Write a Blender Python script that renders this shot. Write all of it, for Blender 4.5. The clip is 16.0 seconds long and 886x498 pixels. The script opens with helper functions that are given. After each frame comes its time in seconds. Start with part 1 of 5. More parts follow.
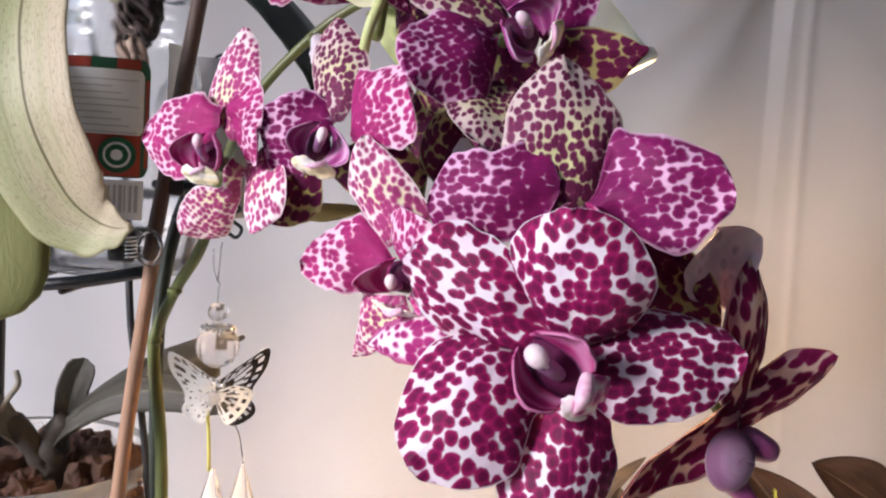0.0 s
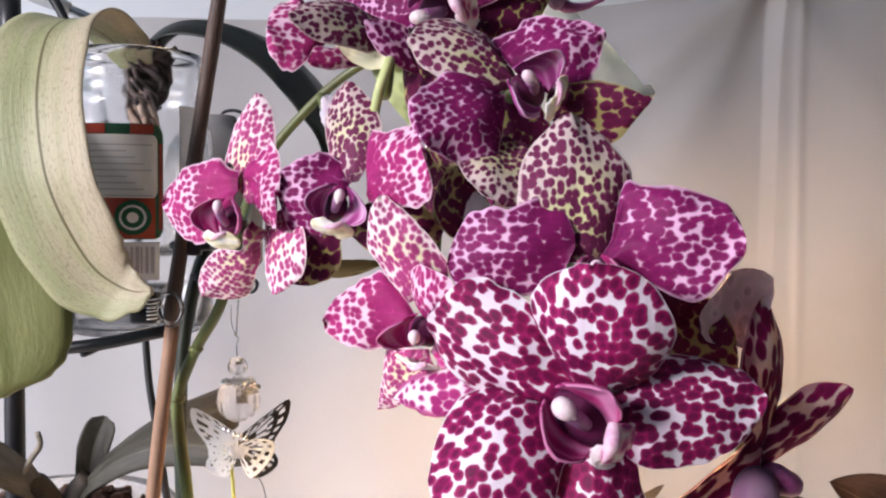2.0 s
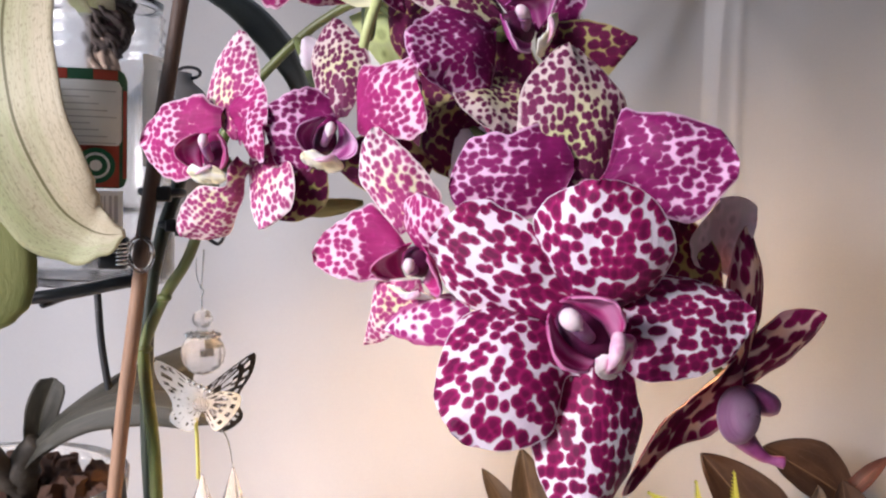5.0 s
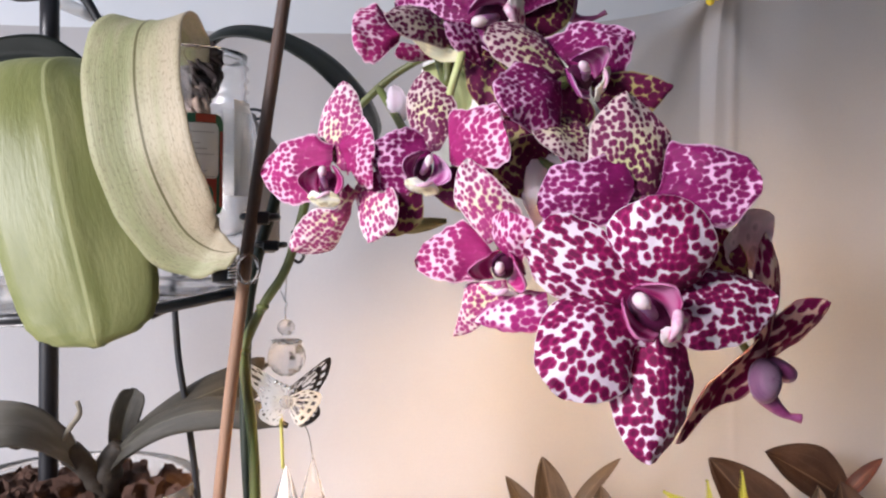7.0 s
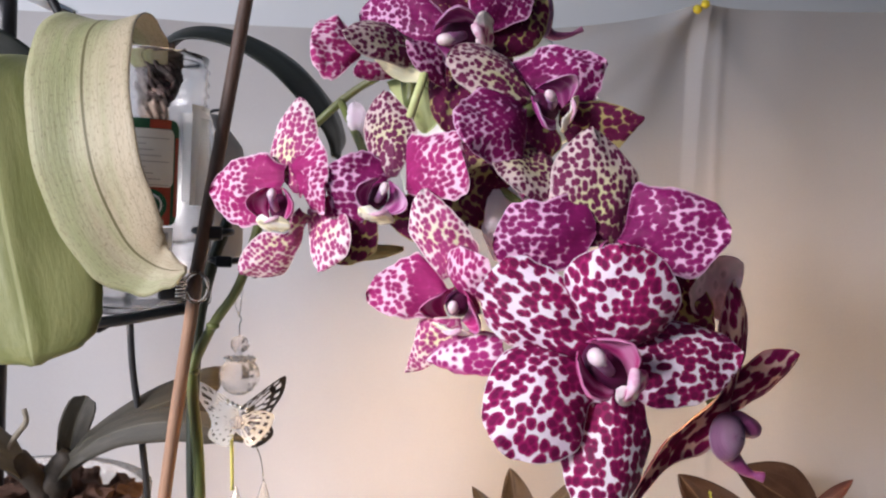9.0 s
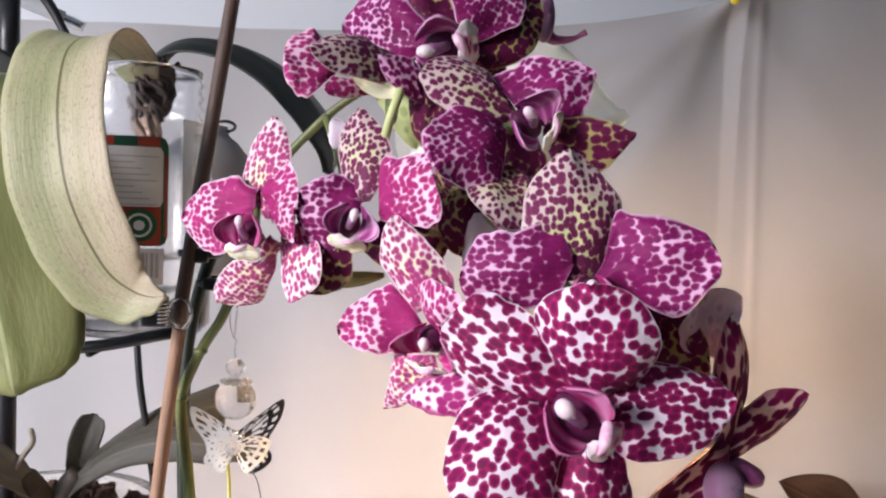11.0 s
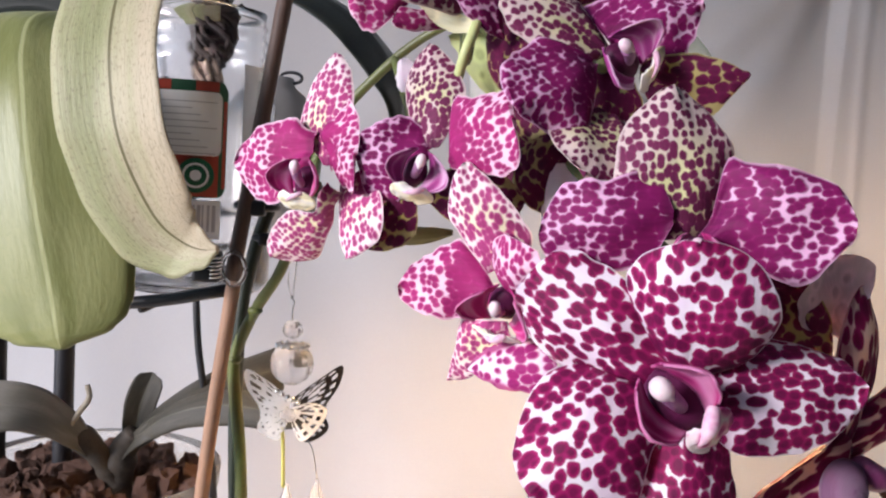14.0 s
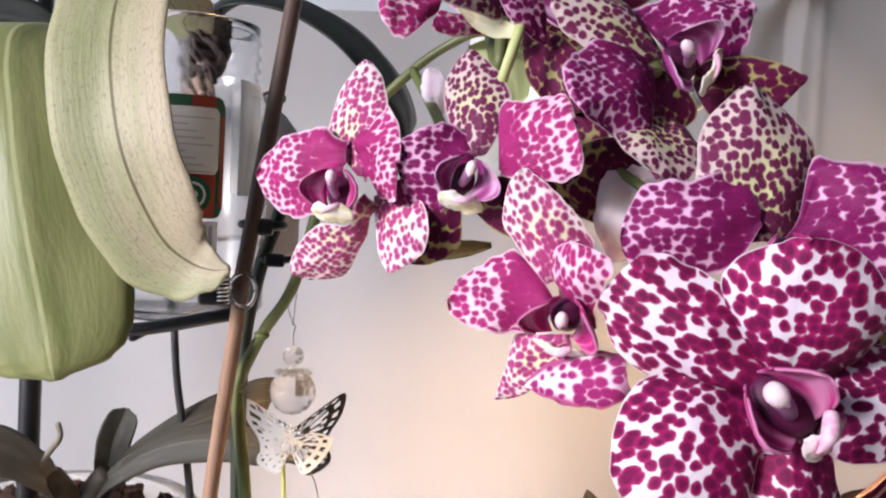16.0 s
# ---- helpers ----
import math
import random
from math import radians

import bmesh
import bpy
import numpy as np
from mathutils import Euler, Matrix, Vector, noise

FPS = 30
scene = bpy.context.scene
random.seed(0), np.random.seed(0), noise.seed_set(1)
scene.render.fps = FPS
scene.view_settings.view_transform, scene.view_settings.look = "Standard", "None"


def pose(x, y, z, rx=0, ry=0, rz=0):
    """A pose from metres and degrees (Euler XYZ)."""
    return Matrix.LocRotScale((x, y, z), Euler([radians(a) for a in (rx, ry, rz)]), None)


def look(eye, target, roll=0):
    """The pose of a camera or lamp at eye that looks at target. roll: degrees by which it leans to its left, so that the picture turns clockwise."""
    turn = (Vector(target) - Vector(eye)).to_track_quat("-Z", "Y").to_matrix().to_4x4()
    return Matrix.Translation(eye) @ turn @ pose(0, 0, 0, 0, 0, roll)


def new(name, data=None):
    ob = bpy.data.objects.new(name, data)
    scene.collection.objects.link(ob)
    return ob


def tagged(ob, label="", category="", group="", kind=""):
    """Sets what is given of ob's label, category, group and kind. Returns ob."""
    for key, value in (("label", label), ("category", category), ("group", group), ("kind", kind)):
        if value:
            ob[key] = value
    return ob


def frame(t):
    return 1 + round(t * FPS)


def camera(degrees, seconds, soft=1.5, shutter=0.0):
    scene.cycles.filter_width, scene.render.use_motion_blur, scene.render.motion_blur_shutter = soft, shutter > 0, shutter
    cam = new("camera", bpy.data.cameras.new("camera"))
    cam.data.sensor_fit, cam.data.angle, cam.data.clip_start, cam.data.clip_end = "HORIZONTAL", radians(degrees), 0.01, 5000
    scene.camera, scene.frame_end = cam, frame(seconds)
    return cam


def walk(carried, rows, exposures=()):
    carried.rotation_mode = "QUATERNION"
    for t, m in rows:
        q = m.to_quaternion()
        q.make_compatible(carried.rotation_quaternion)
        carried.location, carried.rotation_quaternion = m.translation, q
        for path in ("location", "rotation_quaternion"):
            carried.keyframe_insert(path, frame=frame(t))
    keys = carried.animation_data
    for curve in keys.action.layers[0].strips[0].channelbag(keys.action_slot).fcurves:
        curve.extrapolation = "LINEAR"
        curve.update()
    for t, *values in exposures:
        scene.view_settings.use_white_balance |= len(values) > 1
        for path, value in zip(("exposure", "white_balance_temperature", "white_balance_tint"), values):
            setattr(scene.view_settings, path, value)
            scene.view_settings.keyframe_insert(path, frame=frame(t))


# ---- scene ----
cam = camera(53.6, 16.0, soft=2.2)
METRES, EYE, TILT, LEAN, TURN = 0.40, 1.2, -5.0, -3.7, 0.0
ROWS = [
    (0.0, 0.0, 0.0, 0.0, 0.0, 0.0, -0.0),
    (0.5, -0.0023, 0.0119, 0.0026, 0.08, -0.72, 0.84),
    (1.0, -0.0048, 0.0083, 0.0132, -0.12, -0.48, 1.78),
    (1.5, -0.0066, -0.0093, 0.0181, 0.03, 1.0, 2.65),
    (2.0, -0.0108, -0.0169, 0.0156, 0.13, 1.97, 2.86),
    (2.5, -0.0099, -0.0045, -0.0052, 0.45, 2.3, 3.05),
    (3.0, -0.0119, -0.0133, -0.0487, 0.36, 2.54, 2.35),
    (3.5, -0.0215, -0.0149, -0.0584, -1.18, 1.62, 1.56),
    (4.0, -0.033, -0.017, -0.0377, -2.53, 0.22, 1.42),
    (4.5, -0.0411, -0.0147, -0.0195, -4.06, 0.46, 2.01),
    (7.0, -0.1446, -0.1595, -0.0422, -5.35, 3.23, 3.38),
    (7.5, -0.1577, -0.1908, -0.0386, -6.86, 2.32, 2.99),
    (8.0, -0.1244, -0.1654, -0.003, -6.54, 1.04, 2.5),
    (8.5, -0.1177, -0.1484, -0.0019, -6.39, 2.14, 2.2),
    (9.0, -0.1135, -0.1242, -0.0032, -6.39, 2.35, 1.51),
    (11.5, -0.0112, -0.0782, 0.0297, 0.39, 2.03, 2.35),
    (12.0, 0.0353, -0.0734, 0.0289, 5.06, 2.38, 1.73),
    (12.5, 0.0766, -0.0604, 0.0235, 7.43, 2.41, 1.15),
    (13.0, 0.0785, -0.0307, 0.0043, 8.35, 2.28, 0.36),
    (13.5, 0.0359, 0.0008, -0.0078, 5.84, 1.18, 0.12),
    (14.0, -0.0465, -0.0043, 0.0133, 1.86, 0.37, 0.09),
    (14.5, -0.0887, -0.0107, 0.0125, -1.42, 1.32, -0.05),
    (15.0, -0.1143, -0.0095, 0.0074, -3.23, 2.63, 0.33),
    (15.5, -0.1194, 0.0007, 0.009, -3.58, 2.36, 0.63),
    (16.0, -0.1256, 0.0255, -0.0003, -2.67, 2.56, 1.04),
]
walk(cam, [(t, pose(0, 0, EYE, TILT, LEAN, TURN) @ pose(METRES * x, METRES * y, METRES * z, 90 + pitch, roll, yaw)) for t, x, y, z, yaw, pitch, roll in ROWS], exposures=[(0.0, 0.38, 6200, 17), (3.0, 0.44, 6200, 17), (4.5, 0.43, 6200, 17), (7.0, 0.40, 6200, 17), (8.0, 0.26, 6200, 17), (9.0, 0.26, 6200, 17), (11.5, 0.44, 6200, 17), (16.0, 0.45, 6200, 17)])

# ---- light: daylight from an unseen window on the left, a warm reading lamp behind the blooms ----
world = bpy.data.worlds.new("daylight")
scene.world = world
world.use_nodes = True
wn = world.node_tree.nodes
sky = wn.new("ShaderNodeTexSky")
sky.sky_type, sky.sun_disc = "NISHITA", False
sky.sun_elevation, sky.sun_rotation = radians(18.9), radians(-128.0)
world.node_tree.links.new(sky.outputs[0], wn["Background"].inputs[0])
wn["Background"].inputs[1].default_value = 0.07

sun = new("sun", bpy.data.lights.new("sun", "SUN"))
sun.data.energy, sun.data.angle, sun.data.color = 3.9, radians(16), (1.0, 0.965, 0.94)
sun.matrix_world = look((-1.15, -0.90, 0.50), (0, 0, 0))

# area lamp in the unseen opening, standing in for sky light
win = new("window_light", bpy.data.lights.new("window_light", "AREA"))
win.data.shape, win.data.size, win.data.size_y = "RECTANGLE", 2.4, 1.2
win.data.energy, win.data.color = 14.0, (0.46, 0.73, 1.0)
win.matrix_world = look((-1.42, -0.76, 1.36), (0.0, -0.46, 1.3))


# ---- building helpers ----
def V(p):
    return Vector(p) * 0.001


def part(name, bm, material, parent=None, label="", smooth=True):
    me = bpy.data.meshes.new(name)
    bm.to_mesh(me)
    bm.free()
    if smooth:
        me.polygons.foreach_set("use_smooth", [True] * len(me.polygons))
    me.materials.append(material)
    ob = new(name, me)
    if parent is not None:
        ob.parent = parent
        ob.matrix_parent_inverse = parent.matrix_world.inverted()
    return tagged(ob, label)


def thing(name, at, label, category, group="", kind=""):
    ob = new(name)
    ob.location = at
    ob.empty_display_size = 0.02
    bpy.context.view_layer.update()
    return tagged(ob, label, category, group, kind)


def spline(points, steps):
    """Catmull-Rom through the points, steps pieces a span."""
    p = [Vector(q) for q in points]
    p = [p[0] * 2 - p[1]] + p + [p[-1] * 2 - p[-2]]
    out = []
    for i in range(1, len(p) - 2):
        for k in range(steps):
            t = k / steps
            a, b, c, d = p[i - 1:i + 3]
            out.append(0.5 * (2 * b + (c - a) * t + (2 * a - 5 * b + 4 * c - d) * t * t + (3 * b - a - 3 * c + d) * t ** 3))
    out.append(p[-2].copy())
    return out


def tube_into(bm, line, radii, sides=10, wobble=0.0):
    n = len(line)
    rings, side = [], None
    for i, q in enumerate(line):
        d = (line[min(i + 1, n - 1)] - line[max(i - 1, 0)]).normalized()
        if side is None:
            side = d.orthogonal().normalized()
        side = (side - d * side.dot(d)).normalized()
        up = d.cross(side)
        r = radii(i / (n - 1)) if callable(radii) else radii
        if wobble:
            r *= 1 + wobble * noise.noise(q * 160)
        rings.append([bm.verts.new(q + r * (math.cos(a) * side + math.sin(a) * up)) for a in (2 * math.pi * k / sides for k in range(sides))])
    for a, b in zip(rings, rings[1:]):
        for k in range(sides):
            bm.faces.new((a[k], a[(k + 1) % sides], b[(k + 1) % sides], b[k]))
    bm.faces.new(rings[0][::-1])
    bm.faces.new(rings[-1])
    return bm


def tube(points, radii, steps=6, sides=10, wobble=0.0):
    bm = tube_into(bmesh.new(), spline(points, steps), radii, sides, wobble)
    bmesh.ops.recalc_face_normals(bm, faces=bm.faces)
    return bm


def lathe_into(bm, profile, m=None, sides=32, close=True):
    """Turn (radius, height) pairs round z; an open profile makes an open shell."""
    m = m or Matrix()
    rings = []
    for r, z in profile:
        rings.append([bm.verts.new(m @ Vector((r * math.cos(2 * math.pi * k / sides), r * math.sin(2 * math.pi * k / sides), z))) for k in range(sides)])
    for a, b in zip(rings, rings[1:]):
        for k in range(sides):
            bm.faces.new((a[k], a[(k + 1) % sides], b[(k + 1) % sides], b[k]))
    if close:
        bm.faces.new(rings[0][::-1])
        bm.faces.new(rings[-1])
    return bm


def box_into(bm, lo, hi, bevel=0.0):
    made = bmesh.ops.create_cube(bm, size=1.0)["verts"]
    for v in made:
        v.co = Vector([lo[i] + (v.co[i] + 0.5) * (hi[i] - lo[i]) for i in range(3)])
    if bevel:
        edges = {e for v in made for e in v.link_edges}
        bmesh.ops.bevel(bm, geom=list(edges), offset=bevel, segments=2, affect="EDGES", profile=0.6)
    return bm


def blob_into(bm, m, subdiv=2, rough=0.0, seed=0.0):
    made = bmesh.ops.create_icosphere(bm, subdivisions=subdiv, radius=1.0)["verts"]
    for v in made:
        k = 1 + rough * noise.noise(v.co * 1.6 + Vector((seed, seed * 0.7, 0)))
        v.co = m @ (v.co * k)
    return bm


# ---- materials ----
def mat(name, colour, rough=0.5, metal=0.0, vary=0.12, grain=60.0, bump=0.15, fine=900.0, second=None, stretch=(1, 1, 1), spec=0.5):
    m = bpy.data.materials.new(name)
    m.use_nodes = True
    n, l = m.node_tree.nodes, m.node_tree.links
    b = n["Principled BSDF"]
    co = n.new("ShaderNodeTexCoord")
    mp = n.new("ShaderNodeMapping")
    mp.inputs["Scale"].default_value = stretch
    l.new(co.outputs["Object"], mp.inputs[0])
    big = n.new("ShaderNodeTexNoise")
    big.inputs["Scale"].default_value, big.inputs["Detail"].default_value = grain, 5
    l.new(mp.outputs[0], big.inputs[0])
    small = n.new("ShaderNodeTexNoise")
    small.inputs["Scale"].default_value, small.inputs["Detail"].default_value = fine, 3
    l.new(mp.outputs[0], small.inputs[0])
    add = n.new("ShaderNodeMath")
    add.operation = "MULTIPLY_ADD"
    add.inputs[1].default_value = 0.35
    l.new(small.outputs[0], add.inputs[0])
    l.new(big.outputs[0], add.inputs[2])
    ramp = n.new("ShaderNodeMapRange")
    ramp.inputs[1].default_value, ramp.inputs[2].default_value = 0.42, 0.95
    l.new(add.outputs[0], ramp.inputs[0])
    mix = n.new("ShaderNodeMix")
    mix.data_type = "RGBA"
    other = second or tuple(c * (1 - 2.2 * vary) for c in colour)
    mix.inputs[6].default_value, mix.inputs[7].default_value = (*colour, 1), (*other, 1)
    l.new(ramp.outputs[0], mix.inputs[0])
    l.new(mix.outputs[2], b.inputs["Base Color"])
    rr = n.new("ShaderNodeMapRange")
    rr.inputs[3].default_value, rr.inputs[4].default_value = max(rough - 0.08, 0.02), min(rough + 0.1, 1)
    l.new(small.outputs[0], rr.inputs[0])
    l.new(rr.outputs[0], b.inputs["Roughness"])
    b.inputs["Metallic"].default_value = metal
    b.inputs["Specular IOR Level"].default_value = spec
    if bump:
        bp = n.new("ShaderNodeBump")
        bp.inputs["Strength"].default_value, bp.inputs["Distance"].default_value = bump, 0.001
        l.new(add.outputs[0], bp.inputs["Height"])
        l.new(bp.outputs[0], b.inputs["Normal"])
    return m


def clear(name, tint=(1, 1, 1), rough=0.05, ior=1.45, haze=0.0):
    """Clear or milky plastic and glass."""
    m = bpy.data.materials.new(name)
    m.use_nodes = True
    n, l = m.node_tree.nodes, m.node_tree.links
    b = n["Principled BSDF"]
    b.inputs["Base Color"].default_value = (*tint, 1)
    b.inputs["Transmission Weight"].default_value = 1.0 - haze
    b.inputs["IOR"].default_value = ior
    tx = n.new("ShaderNodeTexNoise")
    tx.inputs["Scale"].default_value = 120
    rr = n.new("ShaderNodeMapRange")
    rr.inputs[3].default_value, rr.inputs[4].default_value = rough, rough + 0.12
    l.new(tx.outputs[0], rr.inputs[0])
    l.new(rr.outputs[0], b.inputs["Roughness"])
    return m


def petal_mat(name, ground, spot, deep, scale=300.0, cover=0.33, blur=0.06, centre=None, centre_reach=0.75, rim=0.04, stretch=0.8, glow=0.09, patch=0.16, uneven=0.2, halo=0.8, bend_by=0.0012, margin=0.0, solid=0.14, melt=0.0):
    """Spotted or netted petal skin; the mesh carries two maps, skin (metres) and rel (across, along)."""
    m = bpy.data.materials.new(name)
    m.use_nodes = True
    n, l = m.node_tree.nodes, m.node_tree.links
    b, out = n["Principled BSDF"], n["Material Output"]

    def math_node(op, a, c=None, d=None):
        k = n.new("ShaderNodeMath")
        k.operation = op
        for i, v in enumerate((a, c, d)):
            if v is None:
                continue
            if isinstance(v, (int, float)):
                k.inputs[i].default_value = v
            else:
                l.new(v, k.inputs[i])
        return k.outputs[0]

    def soft(v, lo, hi):
        k = n.new("ShaderNodeMapRange")
        k.interpolation_type = "SMOOTHSTEP"
        l.new(v, k.inputs[0])
        for i, w in ((1, lo), (2, hi)):
            if isinstance(w, (int, float)):
                k.inputs[i].default_value = w
            else:
                l.new(w, k.inputs[i])
        return k.outputs[0]

    def mixed(f, a, c):
        k = n.new("ShaderNodeMix")
        k.data_type = "RGBA"
        for i, v in ((0, f), (6, a), (7, c)):
            if isinstance(v, tuple):
                k.inputs[i].default_value = (*v, 1)
            elif isinstance(v, (int, float)):
                k.inputs[i].default_value = v
            else:
                l.new(v, k.inputs[i])
        return k.outputs[2]

    skin = n.new("ShaderNodeUVMap")
    skin.uv_map = "skin"
    rel = n.new("ShaderNodeUVMap")
    rel.uv_map = "rel"
    sep = n.new("ShaderNodeSeparateXYZ")
    l.new(rel.outputs[0], sep.inputs[0])
    across = math_node("ABSOLUTE", math_node("SUBTRACT", math_node("MULTIPLY", sep.outputs[0], 2.0), 1.0))
    along = sep.outputs[1]
    info = n.new("ShaderNodeObjectInfo")
    shift = n.new("ShaderNodeCombineXYZ")
    l.new(math_node("MULTIPLY", info.outputs["Random"], 7.0), shift.inputs[2])
    mp = n.new("ShaderNodeMapping")
    mp.inputs["Scale"].default_value = (1.0, stretch, 1.0)
    l.new(skin.outputs[0], mp.inputs[0])
    base = n.new("ShaderNodeVectorMath")
    l.new(mp.outputs[0], base.inputs[0])
    l.new(shift.outputs[0], base.inputs[1])
    warp = n.new("ShaderNodeTexNoise")
    warp.inputs["Scale"].default_value, warp.inputs["Detail"].default_value = 300.0, 3
    l.new(base.outputs[0], warp.inputs[0])
    wsub = n.new("ShaderNodeVectorMath")
    wsub.operation = "MULTIPLY_ADD"
    l.new(warp.outputs["Color"], wsub.inputs[0])
    wsub.inputs[1].default_value = (bend_by, bend_by, 0.0)
    l.new(base.outputs[0], wsub.inputs[2])
    # each petal takes a patch of its own
    own = n.new("ShaderNodeVectorMath")
    l.new(wsub.outputs[0], own.inputs[0])
    oc = n.new("ShaderNodeCombineXYZ")
    l.new(math_node("MULTIPLY", info.outputs["Random"], 3.3), oc.inputs[0])
    l.new(math_node("MULTIPLY", info.outputs["Random"], 5.1), oc.inputs[1])
    l.new(oc.outputs[0], own.inputs[1])

    wide = n.new("ShaderNodeTexNoise")
    wide.inputs["Scale"].default_value, wide.inputs["Detail"].default_value = 110.0, 2
    l.new(own.outputs[0], wide.inputs[0])
    swing = math_node("MULTIPLY", math_node("SUBTRACT", wide.outputs[0], 0.5), patch)
    swing = math_node("MULTIPLY_ADD", soft(along, 0.12, 0.62), solid, math_node("SUBTRACT", swing, solid * 0.8))

    cores = []

    def dots(size, radius, jump, spread):
        """Round dots of uneven size, about size to the metre."""
        k = n.new("ShaderNodeTexVoronoi")
        k.voronoi_dimensions = "2D"
        k.inputs["Scale"].default_value, k.inputs["Randomness"].default_value = size, spread
        mv = n.new("ShaderNodeVectorMath")
        mv.inputs[1].default_value = (jump, jump * 0.7, 0)
        l.new(own.outputs[0], mv.inputs[0])
        l.new(mv.outputs[0], k.inputs["Vector"])
        if melt:
            k.feature = "SMOOTH_F1"
            k.inputs["Smoothness"].default_value = melt
        each = n.new("ShaderNodeSeparateColor")
        l.new(k.outputs["Color"], each.inputs[0])
        size_off = math_node("MULTIPLY", math_node("SUBTRACT", each.outputs[0], 0.5), uneven)
        dist = math_node("ADD", math_node("ADD", k.outputs["Distance"], swing), size_off)
        cores.append(math_node("SUBTRACT", 1.0, soft(dist, radius * 0.25, radius * 0.95)))
        return math_node("SUBTRACT", 1.0, soft(dist, radius - blur, radius + blur))

    mask = dots(scale, cover, 0.0, 0.72)
    edge = math_node("SUBTRACT", 1.0, soft(across, 1.0 - rim * 2.0, 1.0 - rim * 0.4))
    mask = math_node("MULTIPLY", mask, math_node("MULTIPLY_ADD", edge, 0.85, 0.15))
    if margin:
        mask = math_node("MAXIMUM", mask, math_node("MULTIPLY", soft(math_node("ADD", across, math_node("MULTIPLY", swing, 1.2)), 0.55, 0.85), margin))
    base_end = math_node("SUBTRACT", 1.0, soft(along, 0.03, 0.16))
    mask = math_node("MAXIMUM", mask, math_node("MULTIPLY", base_end, 0.75))
    if centre:
        near = math_node("MULTIPLY", math_node("SUBTRACT", 1.0, soft(along, centre_reach * 0.55, centre_reach + 0.25)),
                         math_node("SUBTRACT", 1.0, soft(across, 0.35, 0.95)))
        near = math_node("MULTIPLY", near, soft(wide.outputs[0], 0.3, 0.55))
        gcol = mixed(near, ground, centre)
    else:
        gcol = mixed(soft(wide.outputs[0], 0.35, 0.75), ground, tuple(g * k for g, k in zip(ground, (0.95, 0.82, 0.92))))
    vein = n.new("ShaderNodeTexNoise")
    vm = n.new("ShaderNodeMapping")
    vm.inputs["Scale"].default_value = (1600.0, 90.0, 1.0)
    l.new(skin.outputs[0], vm.inputs[0])
    l.new(vm.outputs[0], vein.inputs[0])
    vein.inputs["Scale"].default_value, vein.inputs["Detail"].default_value = 1.0, 3
    core = cores[0] if len(cores) == 1 else math_node("MAXIMUM", cores[0], cores[1])
    core = math_node("MULTIPLY_ADD", core, halo, math_node("MULTIPLY", soft(wide.outputs[0], 0.35, 0.7), 0.45))
    core = math_node("MINIMUM", math_node("MAXIMUM", core, math_node("MULTIPLY", base_end, 0.9)), 1.0)
    scol = mixed(core, tuple(c * 1.45 for c in spot), tuple(c * 0.75 for c in deep))
    scol = mixed(math_node("MULTIPLY", vein.outputs[0], 0.35), scol, tuple(min(1, c * 1.7 + 0.02) for c in spot))
    col = mixed(mask, gcol, scol)
    l.new(col, b.inputs["Base Color"])
    b.inputs["Roughness"].default_value = 0.5
    b.inputs["Specular IOR Level"].default_value = 0.10
    bp = n.new("ShaderNodeBump")
    bp.inputs["Strength"].default_value, bp.inputs["Distance"].default_value = 0.35, 0.0005
    h = math_node("ADD", vein.outputs[0], math_node("MULTIPLY", mask, 0.6))
    l.new(h, bp.inputs["Height"])
    l.new(bp.outputs[0], b.inputs["Normal"])
    tr = n.new("ShaderNodeBsdfTranslucent")
    l.new(col, tr.inputs[0])
    sh = n.new("ShaderNodeMixShader")
    sh.inputs[0].default_value = glow
    l.new(b.outputs[0], sh.inputs[1])
    l.new(tr.outputs[0], sh.inputs[2])
    l.new(sh.outputs[0], out.inputs[0])
    return m


